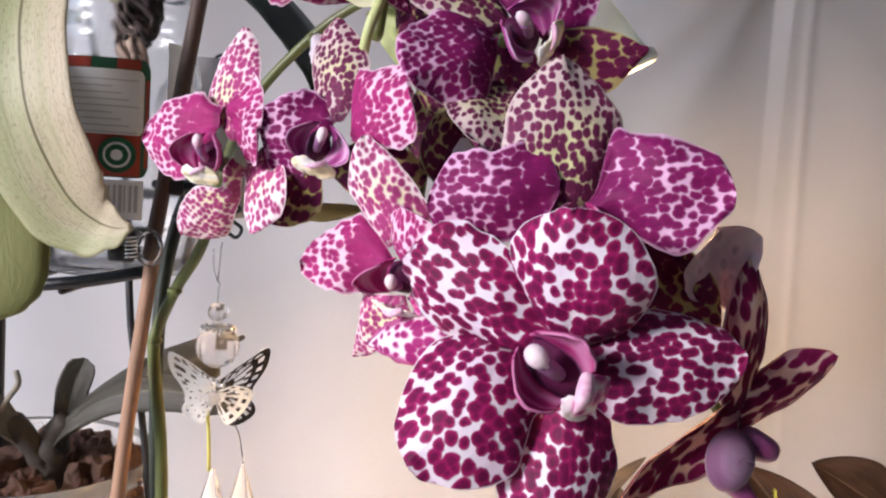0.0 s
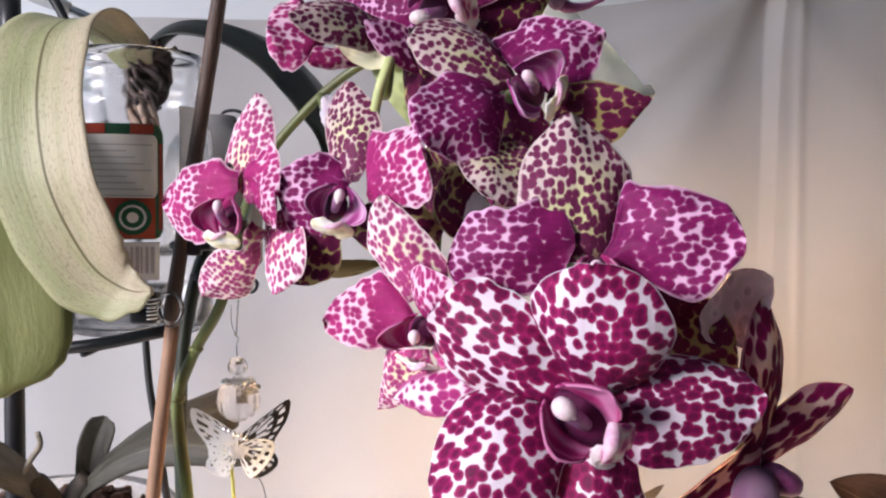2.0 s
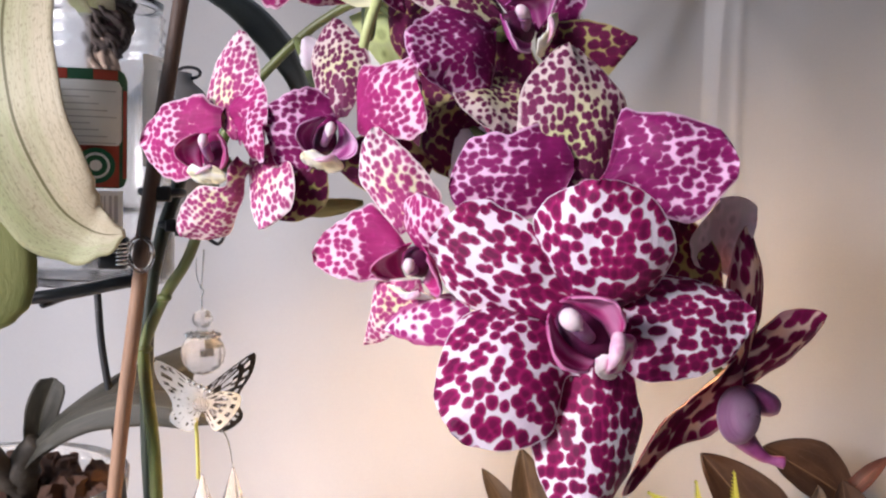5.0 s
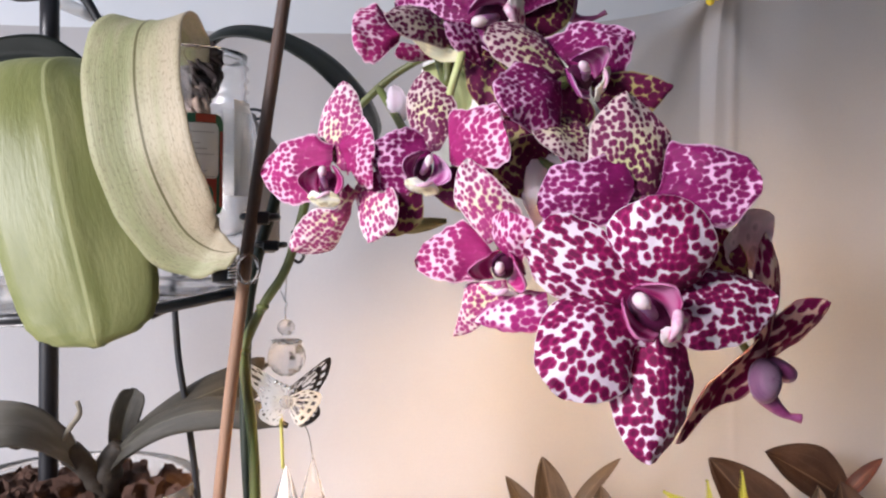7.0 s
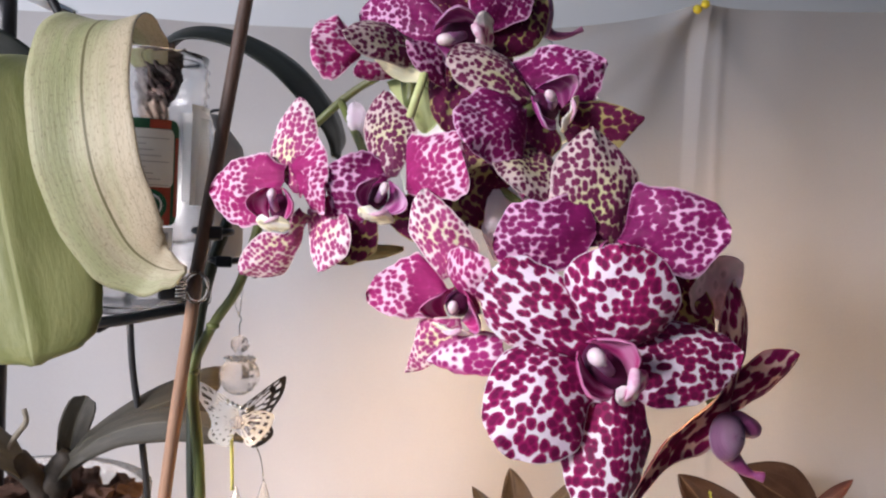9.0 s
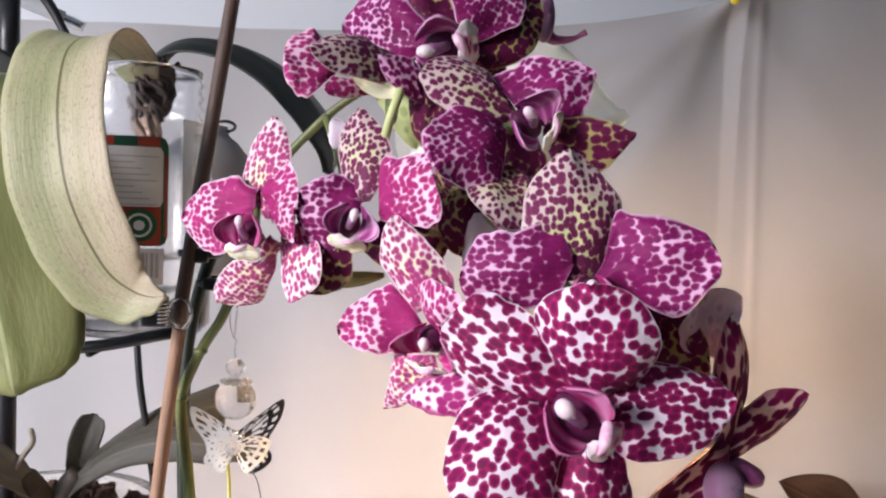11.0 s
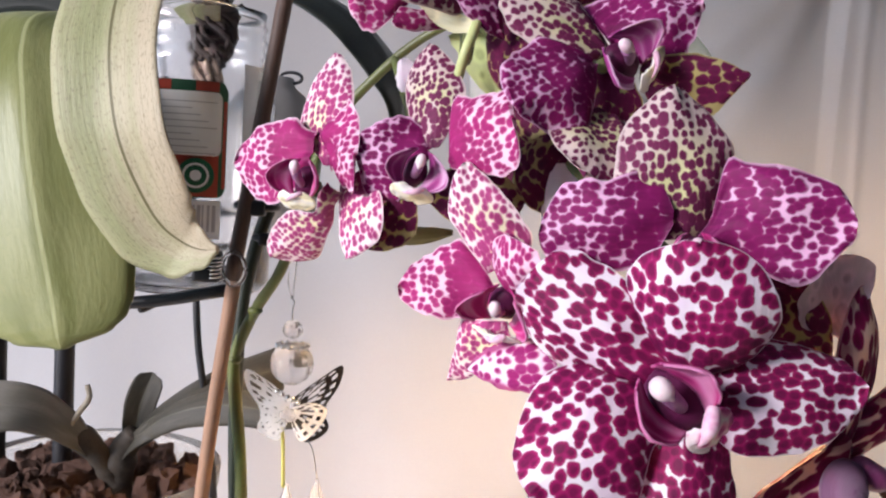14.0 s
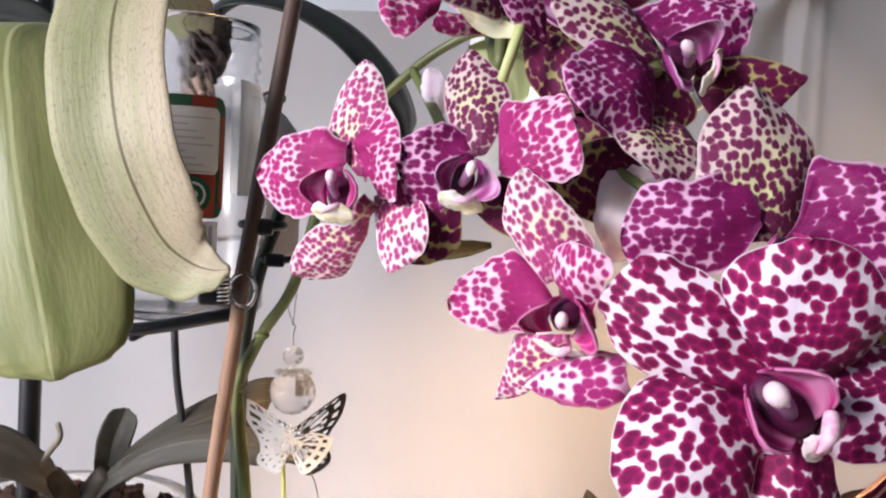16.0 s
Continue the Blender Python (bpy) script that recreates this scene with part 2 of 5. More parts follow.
def leaf_mat(name, colour, second, line, rib, speck, rough=0.45, lines=0.5, glow=0.0, chart="skin", blush=None):
    """A strap leaf: streaks along it, a creased midrib, dark specks; the mesh map skin runs across and along."""
    m = bpy.data.materials.new(name)
    m.use_nodes = True
    n, l = m.node_tree.nodes, m.node_tree.links
    b = n["Principled BSDF"]
    uv = n.new("ShaderNodeUVMap")
    uv.uv_map = chart

    def tex(sx, sy, detail=4, dist=0.0):
        mp = n.new("ShaderNodeMapping")
        mp.inputs["Scale"].default_value = (sx, sy, 1)
        l.new(uv.outputs[0], mp.inputs[0])
        t = n.new("ShaderNodeTexNoise")
        t.inputs["Scale"].default_value, t.inputs["Detail"].default_value, t.inputs["Distortion"].default_value = 1.0, detail, dist
        l.new(mp.outputs[0], t.inputs[0])
        return t.outputs[0]

    def ramp(v, lo, hi, top=1.0):
        k = n.new("ShaderNodeMapRange")
        k.interpolation_type = "SMOOTHSTEP"
        k.inputs[1].default_value, k.inputs[2].default_value, k.inputs[4].default_value = lo, hi, top
        l.new(v, k.inputs[0])
        return k.outputs[0]

    def mixed(f, a, c):
        k = n.new("ShaderNodeMix")
        k.data_type = "RGBA"
        for i, v in ((0, f), (6, a), (7, c)):
            if isinstance(v, tuple):
                k.inputs[i].default_value = (*v, 1)
            else:
                l.new(v, k.inputs[i])
        return k.outputs[2]

    col = mixed(ramp(tex(4, 3, 5, 0.6), 0.38, 0.62), colour, second)
    # blush: tan yellowing and the sunlit right half, both put into the colour
    if blush:
        sp = n.new("ShaderNodeSeparateXYZ")
        l.new(uv.outputs[0], sp.inputs[0])
        tan_lit = n.new("ShaderNodeMath")
        tan_lit.operation = "MULTIPLY_ADD"
        tan_lit.inputs[1].default_value = 0.7
        l.new(sp.outputs[1], tan_lit.inputs[0])
        l.new(sp.outputs[0], tan_lit.inputs[2])
        tan_lit2 = n.new("ShaderNodeMath")
        tan_lit2.operation = "MULTIPLY_ADD"
        tan_lit2.inputs[1].default_value = 0.9
        l.new(tex(7, 2.2, 6, 0.8), tan_lit2.inputs[0])
        l.new(tan_lit.outputs[0], tan_lit2.inputs[2])
        col = mixed(ramp(tan_lit2.outputs[0], 1.05, 1.75, 0.85), col, blush)
    col = mixed(ramp(tex(90, 34, 6, 0.4), 0.46, 0.72, 0.26), col, line)
    streak = tex(44, 2.6, 4, 0.9)
    col = mixed(ramp(streak, 0.56, 0.68, lines), col, line)
    spots = tex(70, 110, 2)
    col = mixed(ramp(spots, 0.58, 0.66, speck), col, line)
    sep = n.new("ShaderNodeSeparateXYZ")
    l.new(uv.outputs[0], sep.inputs[0])
    mid = n.new("ShaderNodeMath")
    mid.operation = "SUBTRACT"
    l.new(sep.outputs[0], mid.inputs[0])
    mid.inputs[1].default_value = 0.5
    ab = n.new("ShaderNodeMath")
    ab.operation = "ABSOLUTE"
    l.new(mid.outputs[0], ab.inputs[0])
    ribm = n.new("ShaderNodeMath")
    ribm.operation = "SUBTRACT"
    ribm.inputs[0].default_value = 1.0
    l.new(ramp(ab.outputs[0], 0.006, 0.022), ribm.inputs[1])
    col = mixed(ribm.outputs[0], col, rib)
    l.new(col, b.inputs["Base Color"])
    b.inputs["Roughness"].default_value = rough
    b.inputs["Specular IOR Level"].default_value = 0.28
    bp = n.new("ShaderNodeBump")
    bp.inputs["Strength"].default_value, bp.inputs["Distance"].default_value = 0.20, 0.0012
    hh = n.new("ShaderNodeMath")
    hh.operation = "MULTIPLY_ADD"
    hh.inputs[1].default_value = 0.25 + 2.0 * lines
    l.new(streak, hh.inputs[0])
    l.new(tex(34, 26, 7, 0.5), hh.inputs[2])
    l.new(hh.outputs[0], bp.inputs["Height"])
    l.new(bp.outputs[0], b.inputs["Normal"])
    if glow:
        tr, sh = n.new("ShaderNodeBsdfTranslucent"), n.new("ShaderNodeMixShader")
        l.new(col, tr.inputs[0])
        sh.inputs[0].default_value = glow
        l.new(b.outputs[0], sh.inputs[1])
        l.new(tr.outputs[0], sh.inputs[2])
        l.new(sh.outputs[0], n["Material Output"].inputs[0])
    return m


# LEAFG's pale rib colour paints the highlight along the midrib groove
LEAFG = leaf_mat("green_leaf", (0.178, 0.190, 0.066), (0.240, 0.246, 0.100), (0.155, 0.170, 0.060), (0.36, 0.37, 0.18), 0.30, 0.42, 0.0)
LEAFT = leaf_mat("pale_tan_green_leaf", (0.325, 0.335, 0.172), (0.415, 0.385, 0.235), (0.17, 0.14, 0.075), (0.12, 0.105, 0.045), 0.55, 0.5, 0.34, glow=0.12, blush=(0.50, 0.41, 0.295))
# same plant: LEAFB is darkened for shade, LEAFP paled for light
LEAFB = leaf_mat("shaded_grey_green_leaf", (0.034, 0.031, 0.023), (0.052, 0.045, 0.035), (0.07, 0.065, 0.05), (0.09, 0.085, 0.06), 0.2, 0.55, 0.4)
LEAFP = leaf_mat("lit_pale_leaf", (0.155, 0.145, 0.12), (0.205, 0.19, 0.165), (0.14, 0.135, 0.11), (0.16, 0.155, 0.125), 0.2, 0.55, 0.3)
LEAFJ = leaf_mat("bronze_leaf", (0.026, 0.013, 0.009), (0.042, 0.022, 0.014), (0.075, 0.046, 0.032), (0.10, 0.066, 0.046), 0.1, 0.5, 0.5, chart="rel")
LEAFK = leaf_mat("grey_bronze_leaf", (0.044, 0.031, 0.022), (0.066, 0.047, 0.034), (0.11, 0.083, 0.064), (0.12, 0.09, 0.07), 0.1, 0.55, 0.5, chart="rel")
WPET = petal_mat("white_petal_plum_blotches", (0.74, 0.67, 0.73), (0.215, 0.007, 0.070), (0.080, 0.002, 0.036), 375, 0.53, 0.07, stretch=0.92, patch=0.44, uneven=0.20, melt=0.32, bend_by=0.0016, rim=0.014)
WSEP = petal_mat("white_sepal_plum_dots", (0.74, 0.67, 0.73), (0.205, 0.007, 0.066), (0.080, 0.002, 0.035), 450, 0.51, 0.07, stretch=0.66, patch=0.40, uneven=0.20, melt=0.40, bend_by=0.0018, rim=0.014)
NPET = petal_mat("magenta_petal_pale_net", (0.70, 0.43, 0.60), (0.160, 0.007, 0.076), (0.066, 0.003, 0.035), 520, 0.57, 0.13, patch=0.44, melt=0.22, uneven=0.16, halo=0.35, bend_by=0.0018, solid=0.24)
PPET = petal_mat("pink_petal_pale_net", (0.82, 0.58, 0.68), (0.29, 0.020, 0.118), (0.165, 0.008, 0.068), 490, 0.56, 0.15, patch=0.46, melt=0.22, uneven=0.16, halo=0.35, bend_by=0.0018, solid=0.36)
EDGEP = petal_mat("pale_petal_magenta_edge", (0.86, 0.72, 0.79), (0.28, 0.020, 0.13), (0.17, 0.008, 0.08), 390, 0.44, 0.16, patch=0.5, uneven=0.2, halo=0.4, margin=0.9)
# sepals by light: LSEP paled for sun, YSEP greyed and DSEP darkened for shade
LSEP = petal_mat("sunlit_cream_sepal_pink_dots", (0.84, 0.68, 0.70), (0.32, 0.045, 0.15), (0.20, 0.022, 0.09), 560, 0.50, 0.17, centre=(0.80, 0.74, 0.46), centre_reach=0.6, melt=0.25, patch=0.40, stretch=0.75, uneven=0.24, halo=0.4, bend_by=0.0016)
YSEP = petal_mat("shaded_yellowish_sepal_plum_dots", (0.60, 0.47, 0.45), (0.125, 0.016, 0.058), (0.070, 0.009, 0.036), 540, 0.47, 0.10, centre=(0.60, 0.58, 0.30), centre_reach=0.6, melt=0.25, patch=0.36, stretch=0.8, uneven=0.24, halo=0.4, bend_by=0.0014)
DSEP = petal_mat("shaded_dark_sepal_plum_blotches", (0.36, 0.30, 0.13), (0.085, 0.005, 0.034), (0.042, 0.002, 0.018), 380, 0.58, 0.09, centre=(0.44, 0.39, 0.12), centre_reach=0.45, patch=0.34, stretch=0.8, halo=0.4)
WSED = petal_mat("white_sepal_dense_plum_dots", (0.74, 0.67, 0.73), (0.185, 0.006, 0.059), (0.075, 0.002, 0.034), 450, 0.53, 0.07, stretch=0.80, patch=0.42, uneven=0.20, melt=0.34, bend_by=0.0016, rim=0.014, solid=0.06)
FSEP = petal_mat("peach_sepal_plum_dots", (0.74, 0.56, 0.49), (0.165, 0.007, 0.055), (0.070, 0.003, 0.024), 430, 0.49, 0.08, stretch=0.42, patch=0.40, uneven=0.20, melt=0.4, bend_by=0.0018, glow=0.22, halo=0.5, margin=0.6)
BACKP = petal_mat("greyish_pink_petal_back", (0.60, 0.50, 0.54), (0.55, 0.42, 0.48), (0.48, 0.35, 0.42), 200, 0.4, 0.2, rim=0.03, glow=0.10)
GREEN = petal_mat("green_sepal_back", (0.56, 0.62, 0.30), (0.50, 0.56, 0.25), (0.44, 0.50, 0.20), 120, 0.3, 0.2, centre=(0.62, 0.68, 0.36), rim=0.02, glow=0.22)
CREAMSEP = petal_mat("cream_sepal_back", (0.80, 0.76, 0.52), (0.74, 0.66, 0.44), (0.70, 0.62, 0.40), 120, 0.3, 0.2, centre=(0.82, 0.80, 0.60), rim=0.02, glow=0.2)
OLIVE = petal_mat("olive_bract", (0.26, 0.24, 0.10), (0.22, 0.19, 0.08), (0.18, 0.15, 0.06), 120, 0.3, 0.2, rim=0.02, glow=0.08)
PALESEP = petal_mat("white_petal_back", (0.90, 0.88, 0.90), (0.80, 0.72, 0.78), (0.76, 0.66, 0.73), 160, 0.22, 0.2, rim=0.02, glow=0.5)
THROAT = mat("dark_magenta_throat", (0.045, 0.004, 0.024), 0.5, vary=0.2, grain=300, second=(0.10, 0.012, 0.055), spec=0.2)
LIPM = petal_mat("magenta_lip", (0.62, 0.24, 0.42), (0.38, 0.024, 0.15), (0.21, 0.010, 0.08), 260, 0.52, 0.24, rim=0.08, patch=0.55, stretch=0.22, halo=0.5, glow=0.2)
# LIPV is LIPM's purple copy, with bluish shade mixed into the colour
LIPV = petal_mat("blue_shade_lip", (0.62, 0.38, 0.55), (0.28, 0.040, 0.18), (0.15, 0.016, 0.10), 260, 0.56, 0.22, rim=0.07, patch=0.5, stretch=0.22, halo=0.5)
CRADLE = petal_mat("cream_pink_lip", (0.85, 0.71, 0.75), (0.52, 0.10, 0.28), (0.40, 0.05, 0.20), 230, 0.36, 0.2, centre=(0.84, 0.76, 0.72), rim=0.02, patch=0.5)
CRADLEC = petal_mat("white_yellow_lip", (0.88, 0.84, 0.80), (0.78, 0.72, 0.46), (0.70, 0.60, 0.36), 160, 0.40, 0.25, centre=(0.86, 0.82, 0.62), rim=0.02, patch=0.5)
MAUVE = petal_mat("mauve_lip_back", (0.31, 0.21, 0.29), (0.22, 0.11, 0.19), (0.15, 0.05, 0.12), 90, 0.45, 0.3, rim=0.03)
DARKLIP = mat("dark_magenta_lip", (0.14, 0.012, 0.075), 0.45, vary=0.2, grain=200, second=(0.26, 0.07, 0.18), bump=0.1)
PALE = mat("pale_pink_column", (0.86, 0.77, 0.76), 0.4, vary=0.1, grain=170, second=(0.62, 0.34, 0.46), bump=0.15)
LILAC = mat("lilac_column_foot", (0.34, 0.19, 0.32), 0.4, vary=0.15, grain=230, second=(0.24, 0.07, 0.19), bump=0.1)
CREAM = mat("cream_callus", (0.76, 0.60, 0.66), 0.4, vary=0.25, grain=420, second=(0.56, 0.20, 0.36))
STEM = mat("green_flower_stem", (0.12, 0.155, 0.035), 0.45, vary=0.2, grain=70, second=(0.09, 0.085, 0.03))
STEMDARK = mat("dark_green_stem", (0.022, 0.030, 0.016), 0.5, vary=0.2, grain=70)
# near-black colour takes in the shade on the leaves' undersides
LEAFD = mat("shaded_leaf_underside", (0.016, 0.018, 0.014), 0.4, vary=0.2, grain=40, spec=0.25)
STALKM = mat("yellow_green_stalk", (0.60, 0.64, 0.28), 0.45, vary=0.12, grain=90)
LEAFR = leaf_mat("red_brown_leaf", (0.040, 0.013, 0.009), (0.065, 0.018, 0.012), (0.03, 0.010, 0.008), (0.10, 0.03, 0.02), 0.1, 0.55, 0.4, chart="rel")
FERN = mat("yellow_green_fern", (0.36, 0.37, 0.05), 0.5, vary=0.15, second=(0.24, 0.28, 0.04))
WOOD = mat("tan_wood_stake", (0.36, 0.20, 0.12), 0.6, vary=0.2, grain=90, stretch=(3, 3, 0.3), bump=0.4)
WOODD = mat("dark_wood_stake", (0.12, 0.065, 0.045), 0.6, vary=0.25, grain=90, stretch=(3, 3, 0.3), bump=0.4)
TWIG = mat("pale_dry_twig", (0.30, 0.26, 0.20), 0.8, vary=0.2, grain=160, bump=0.5)
TRUNK = mat("dark_orchid_trunk", (0.06, 0.045, 0.032), 0.7, vary=0.25, grain=120, bump=0.6)
BARK = mat("brown_bark_chips", (0.085, 0.036, 0.022), 0.85, vary=0.3, grain=120, second=(0.17, 0.085, 0.055), bump=0.9)
BLACK = mat("black_painted_steel", (0.016, 0.015, 0.018), 0.4, vary=0.2, bump=0.1)
RUBBER = mat("black_cable", (0.012, 0.012, 0.014), 0.5, vary=0.1)
SILVER = mat("pale_silver_plate", (0.96, 0.96, 0.96), 0.35, 0.0, vary=0.02, grain=300)
CHROME = mat("bright_silver_metal", (0.82, 0.81, 0.79), 0.22, 1.0, vary=0.06, grain=300)
DARKMETAL = mat("blackened_metal", (0.085, 0.065, 0.052), 0.45, 0.2, vary=0.25, grain=300)
SHEET = mat("white_cloth_sheet", (0.37, 0.36, 0.365), 0.8, vary=0.04, grain=9, bump=0.1, fine=500, spec=0.2)
WALL = mat("white_wall_paint", (0.60, 0.62, 0.65), 0.8, vary=0.03, grain=6, bump=0.08, spec=0.2)
FLOORM = mat("grey_floor", (0.35, 0.32, 0.28), 0.6, vary=0.1, grain=8)
# made-up dark paint for walls out of view, keeps bounce light low
DIM = mat("bounce_cutting_brown_paint", (0.13, 0.105, 0.09), 0.8, vary=0.05, grain=6)
SILLM = mat("white_sill", (0.72, 0.71, 0.69), 0.45, vary=0.05, grain=10)
SHADE = mat("grey_white_lamp_shade_enamel", (0.72, 0.69, 0.65), 0.42, vary=0.04, grain=20, bump=0.03)
# bluish translucent mix brightens the shade, in place of daylight on it
_n, _l = SHADE.node_tree.nodes, SHADE.node_tree.links
_t, _m = _n.new("ShaderNodeBsdfTranslucent"), _n.new("ShaderNodeMixShader")
_t.inputs[0].default_value, _m.inputs[0].default_value = (0.52, 0.68, 1.0, 1), 0.08
_l.new(_n["Principled BSDF"].outputs[0], _m.inputs[1])
_l.new(_t.outputs[0], _m.inputs[2])
_l.new(_m.outputs[0], _n["Material Output"].inputs[0])
COLLAR = mat("pale_grey_plastic", (0.62, 0.61, 0.59), 0.5, vary=0.04)
WHITEROD = mat("white_painted_rod", (0.74, 0.75, 0.76), 0.4, vary=0.05)
MILKY2 = clear("milky_film", (0.66, 0.62, 0.58), 0.5, 1.1, haze=0.6)
# pale blotches paint the window's reflection along with mist on the jar
MISTGLEAM = clear("misted_gleaming_plastic", (0.80, 0.82, 0.86), 0.4, 1.1, haze=0.8)
_n, _l = MISTGLEAM.node_tree.nodes, MISTGLEAM.node_tree.links
_t, _m = _n.new("ShaderNodeTexNoise"), _n.new("ShaderNodeMapRange")
_t.inputs["Scale"].default_value, _t.inputs["Detail"].default_value = 130, 6
_m.inputs[1].default_value, _m.inputs[2].default_value, _m.inputs[4].default_value = 0.40, 0.68, 0.75
_l.new(_t.outputs[0], _m.inputs[0])
_l.new(_m.outputs[0], _n["Principled BSDF"].inputs["Alpha"])
GLASS = clear("clear_jar_plastic", (0.97, 0.98, 0.99), 0.04, 1.33, haze=0.0)
CRYSTAL = clear("cut_crystal", (1, 0.97, 0.96), 0.02, 1.35, haze=0.13)
MILKY = clear("milky_plastic", (0.26, 0.245, 0.24), 0.5, 1.2, haze=0.97)
POTCLEAR = clear("clear_pot_plastic", (0.97, 0.95, 0.93), 0.10, 1.25, haze=0.10)
LABELW = mat("white_label_paper", (0.95, 0.94, 0.94), 0.6, vary=0.03)
LABELR = mat("red_label_print", (0.48, 0.060, 0.035), 0.45, vary=0.08)
LABELG = mat("green_label_print", (0.02, 0.12, 0.06), 0.45, vary=0.08)
INK = mat("grey_label_ink", (0.55, 0.53, 0.55), 0.6, vary=0.05)
ROOTTAN = mat("tan_root_ends", (0.30, 0.22, 0.17), 0.85, vary=0.2, grain=150, second=(0.20, 0.14, 0.11), bump=0.5, spec=0.1)
ROOTS = mat("dark_brown_roots", (0.050, 0.038, 0.036), 0.9, vary=0.25, grain=150, second=(0.085, 0.064, 0.056), bump=0.7, spec=0.1)
YELLOW = mat("yellow_pin_plastic", (0.80, 0.60, 0.03), 0.35, vary=0.06)
RIBBON = mat("yellow_thread", (0.62, 0.58, 0.14), 0.5, vary=0.1)
BULB = bpy.data.materials.new("glowing_warm_bulb")
BULB.use_nodes = True
BULB.node_tree.nodes["Principled BSDF"].inputs["Emission Color"].default_value = (1.0, 0.58, 0.20, 1)
BULB.node_tree.nodes["Principled BSDF"].inputs["Emission Strength"].default_value = 345.0

# ---- the room ----
X0, X1, Y0, Y1, Z0, Z1 = -1.4, 1.6, -3.2, 0.76, 0.0, 2.5


def setting(name, lo, hi, material, label, category):
    ob = part(name, box_into(bmesh.new(), lo, hi), material, None, label, smooth=False)
    return tagged(ob, label, category, kind="structure")


setting("floor", (X0 - .1, Y0 - .1, Z0 - .1), (X1 + .1, Y1 + .1, Z0), FLOORM, "plain grey floor of the room", "floor")
setting("ceiling", (X0 - .1, Y0 - .1, Z1), (X1 + .1, Y1 + .1, Z1 + .1), WALL, "plain white ceiling of the room", "ceiling")
setting("wall_north", (X0, Y1, Z0), (X1, Y1 + .1, Z1), WALL, "bluish white painted wall behind the sheet", "wall")
setting("wall_east", (X1, Y0, Z0), (X1 + .1, Y1 + .1, Z1), DIM, "unseen brown side wall, dark to cut bounce light", "wall")
setting("wall_south", (X0, Y0 - .1, Z0), (X1, Y0, Z1), DIM, "unseen brown wall facing the sheet, dark to cut bounce light", "wall")
# added wall out of view; its opening is sized to shade the upper sheet
WY0, WY1, WZ0, WZ1 = -3.0, 0.45, 0.76, 1.99
west = bmesh.new()
for lo, hi in (((X0 - .1, Y0 - .1, Z0), (X0, WY0, Z1)), ((X0 - .1, WY1, Z0), (X0, Y1 + .1, Z1)),
               ((X0 - .1, WY0, Z0), (X0, WY1, WZ0)), ((X0 - .1, WY0, WZ1), (X0, WY1, Z1))):
    box_into(west, lo, hi)
tagged(part("wall_west", west, WALL, None, smooth=False), "unseen white wall, window opening sized to shape the sun", "wall", kind="structure")
setting("window_sill", (-0.75, 0.12, 0.80), (0.75, 0.76, 0.84), SILLM, "white shelf board the plants stand on", "sill")


# ---- petals, sepals, lips ----
def blade(b, t, s, profile, bend, cup, thick=0.0004, ruffle=0.05, seed=0.0, rows=26, cols=18, shift=lambda u: 0.0):
    """A petal from its base, tip and the vector across its widest part; profile(u) is its half width from 0 to 1."""
    bend, cup = bend * 1.4, cup * 1.5
    a = t - b
    length = a.length
    d = a / length
    across = s - d * s.dot(d)
    width = across.length
    across /= width
    front = across.cross(d)
    bm = bmesh.new()
    skin, rel = bm.loops.layers.uv.new("skin"), bm.loops.layers.uv.new("rel")
    where = {}

    def at(u, v):
        w, mid = profile(u) * width * 0.5, shift(u) * width
        edge = abs(v) ** 3
        rip = ruffle * width * 0.16 * edge * noise.noise(Vector((u * 5.5 + seed, v * 2.0, seed * 3.1)))
        wave = (0.05 + ruffle * 0.10) * width * noise.noise(Vector((u * 2.2 + seed, v * 1.3 + 4, seed)))
        jag = 1 + ruffle * 0.22 * edge * noise.noise(Vector((u * 9, v, seed + 9)))
        h = bend * length * math.sin(math.pi * u) + cup * width * profile(u) * v * v + rip + wave
        h -= 0.022 * width * math.exp(-(v / 0.06) ** 2) * (1 - u * 0.7)
        return b + a * u + across * (mid + v * w * jag) + front * h

    sheets = []
    for k, off in ((0, 0.0), (1, -thick)):
        grid = []
        for i in range(rows + 1):
            u = i / rows
            u = u * 0.55 + 0.45 * (1 - (1 - u) ** 2)
            line = []
            for j in range(cols + 1):
                v = 2 * j / cols - 1
                v = math.sin(v * math.pi / 2) * 0.6 + v * 0.4
                q = bm.verts.new(at(u, v) + front * off * (1 - 0.7 * abs(v) ** 4))
                where[q] = (u, v, shift(u) * width + v * profile(u) * width * 0.5, u * length)
                line.append(q)
            grid.append(line)
        sheets.append(grid)
    f, g = sheets
    for i in range(rows):
        for j in range(cols):
            bm.faces.new((f[i][j], f[i][j + 1], f[i + 1][j + 1], f[i + 1][j]))
            bm.faces.new((g[i][j], g[i + 1][j], g[i + 1][j + 1], g[i][j + 1]))
    rim = [(i, 0) for i in range(rows)] + [(rows, j) for j in range(cols)] + [(i, cols) for i in range(rows, 0, -1)] + [(0, j) for j in range(cols, 0, -1)]
    for (i, j), (p, q) in zip(rim, rim[1:] + rim[:1]):
        for e in bm.faces.new((f[i][j], f[p][q], g[p][q], g[i][j])).edges:
            e.smooth = False
    for face in bm.faces:
        for loop in face.loops:
            u, v, x, y = where[loop.vert]
            loop[skin].uv = (x, y)
            loop[rel].uv = (v * 0.5 + 0.5, u)
    bmesh.ops.recalc_face_normals(bm, faces=bm.faces)
    return bm


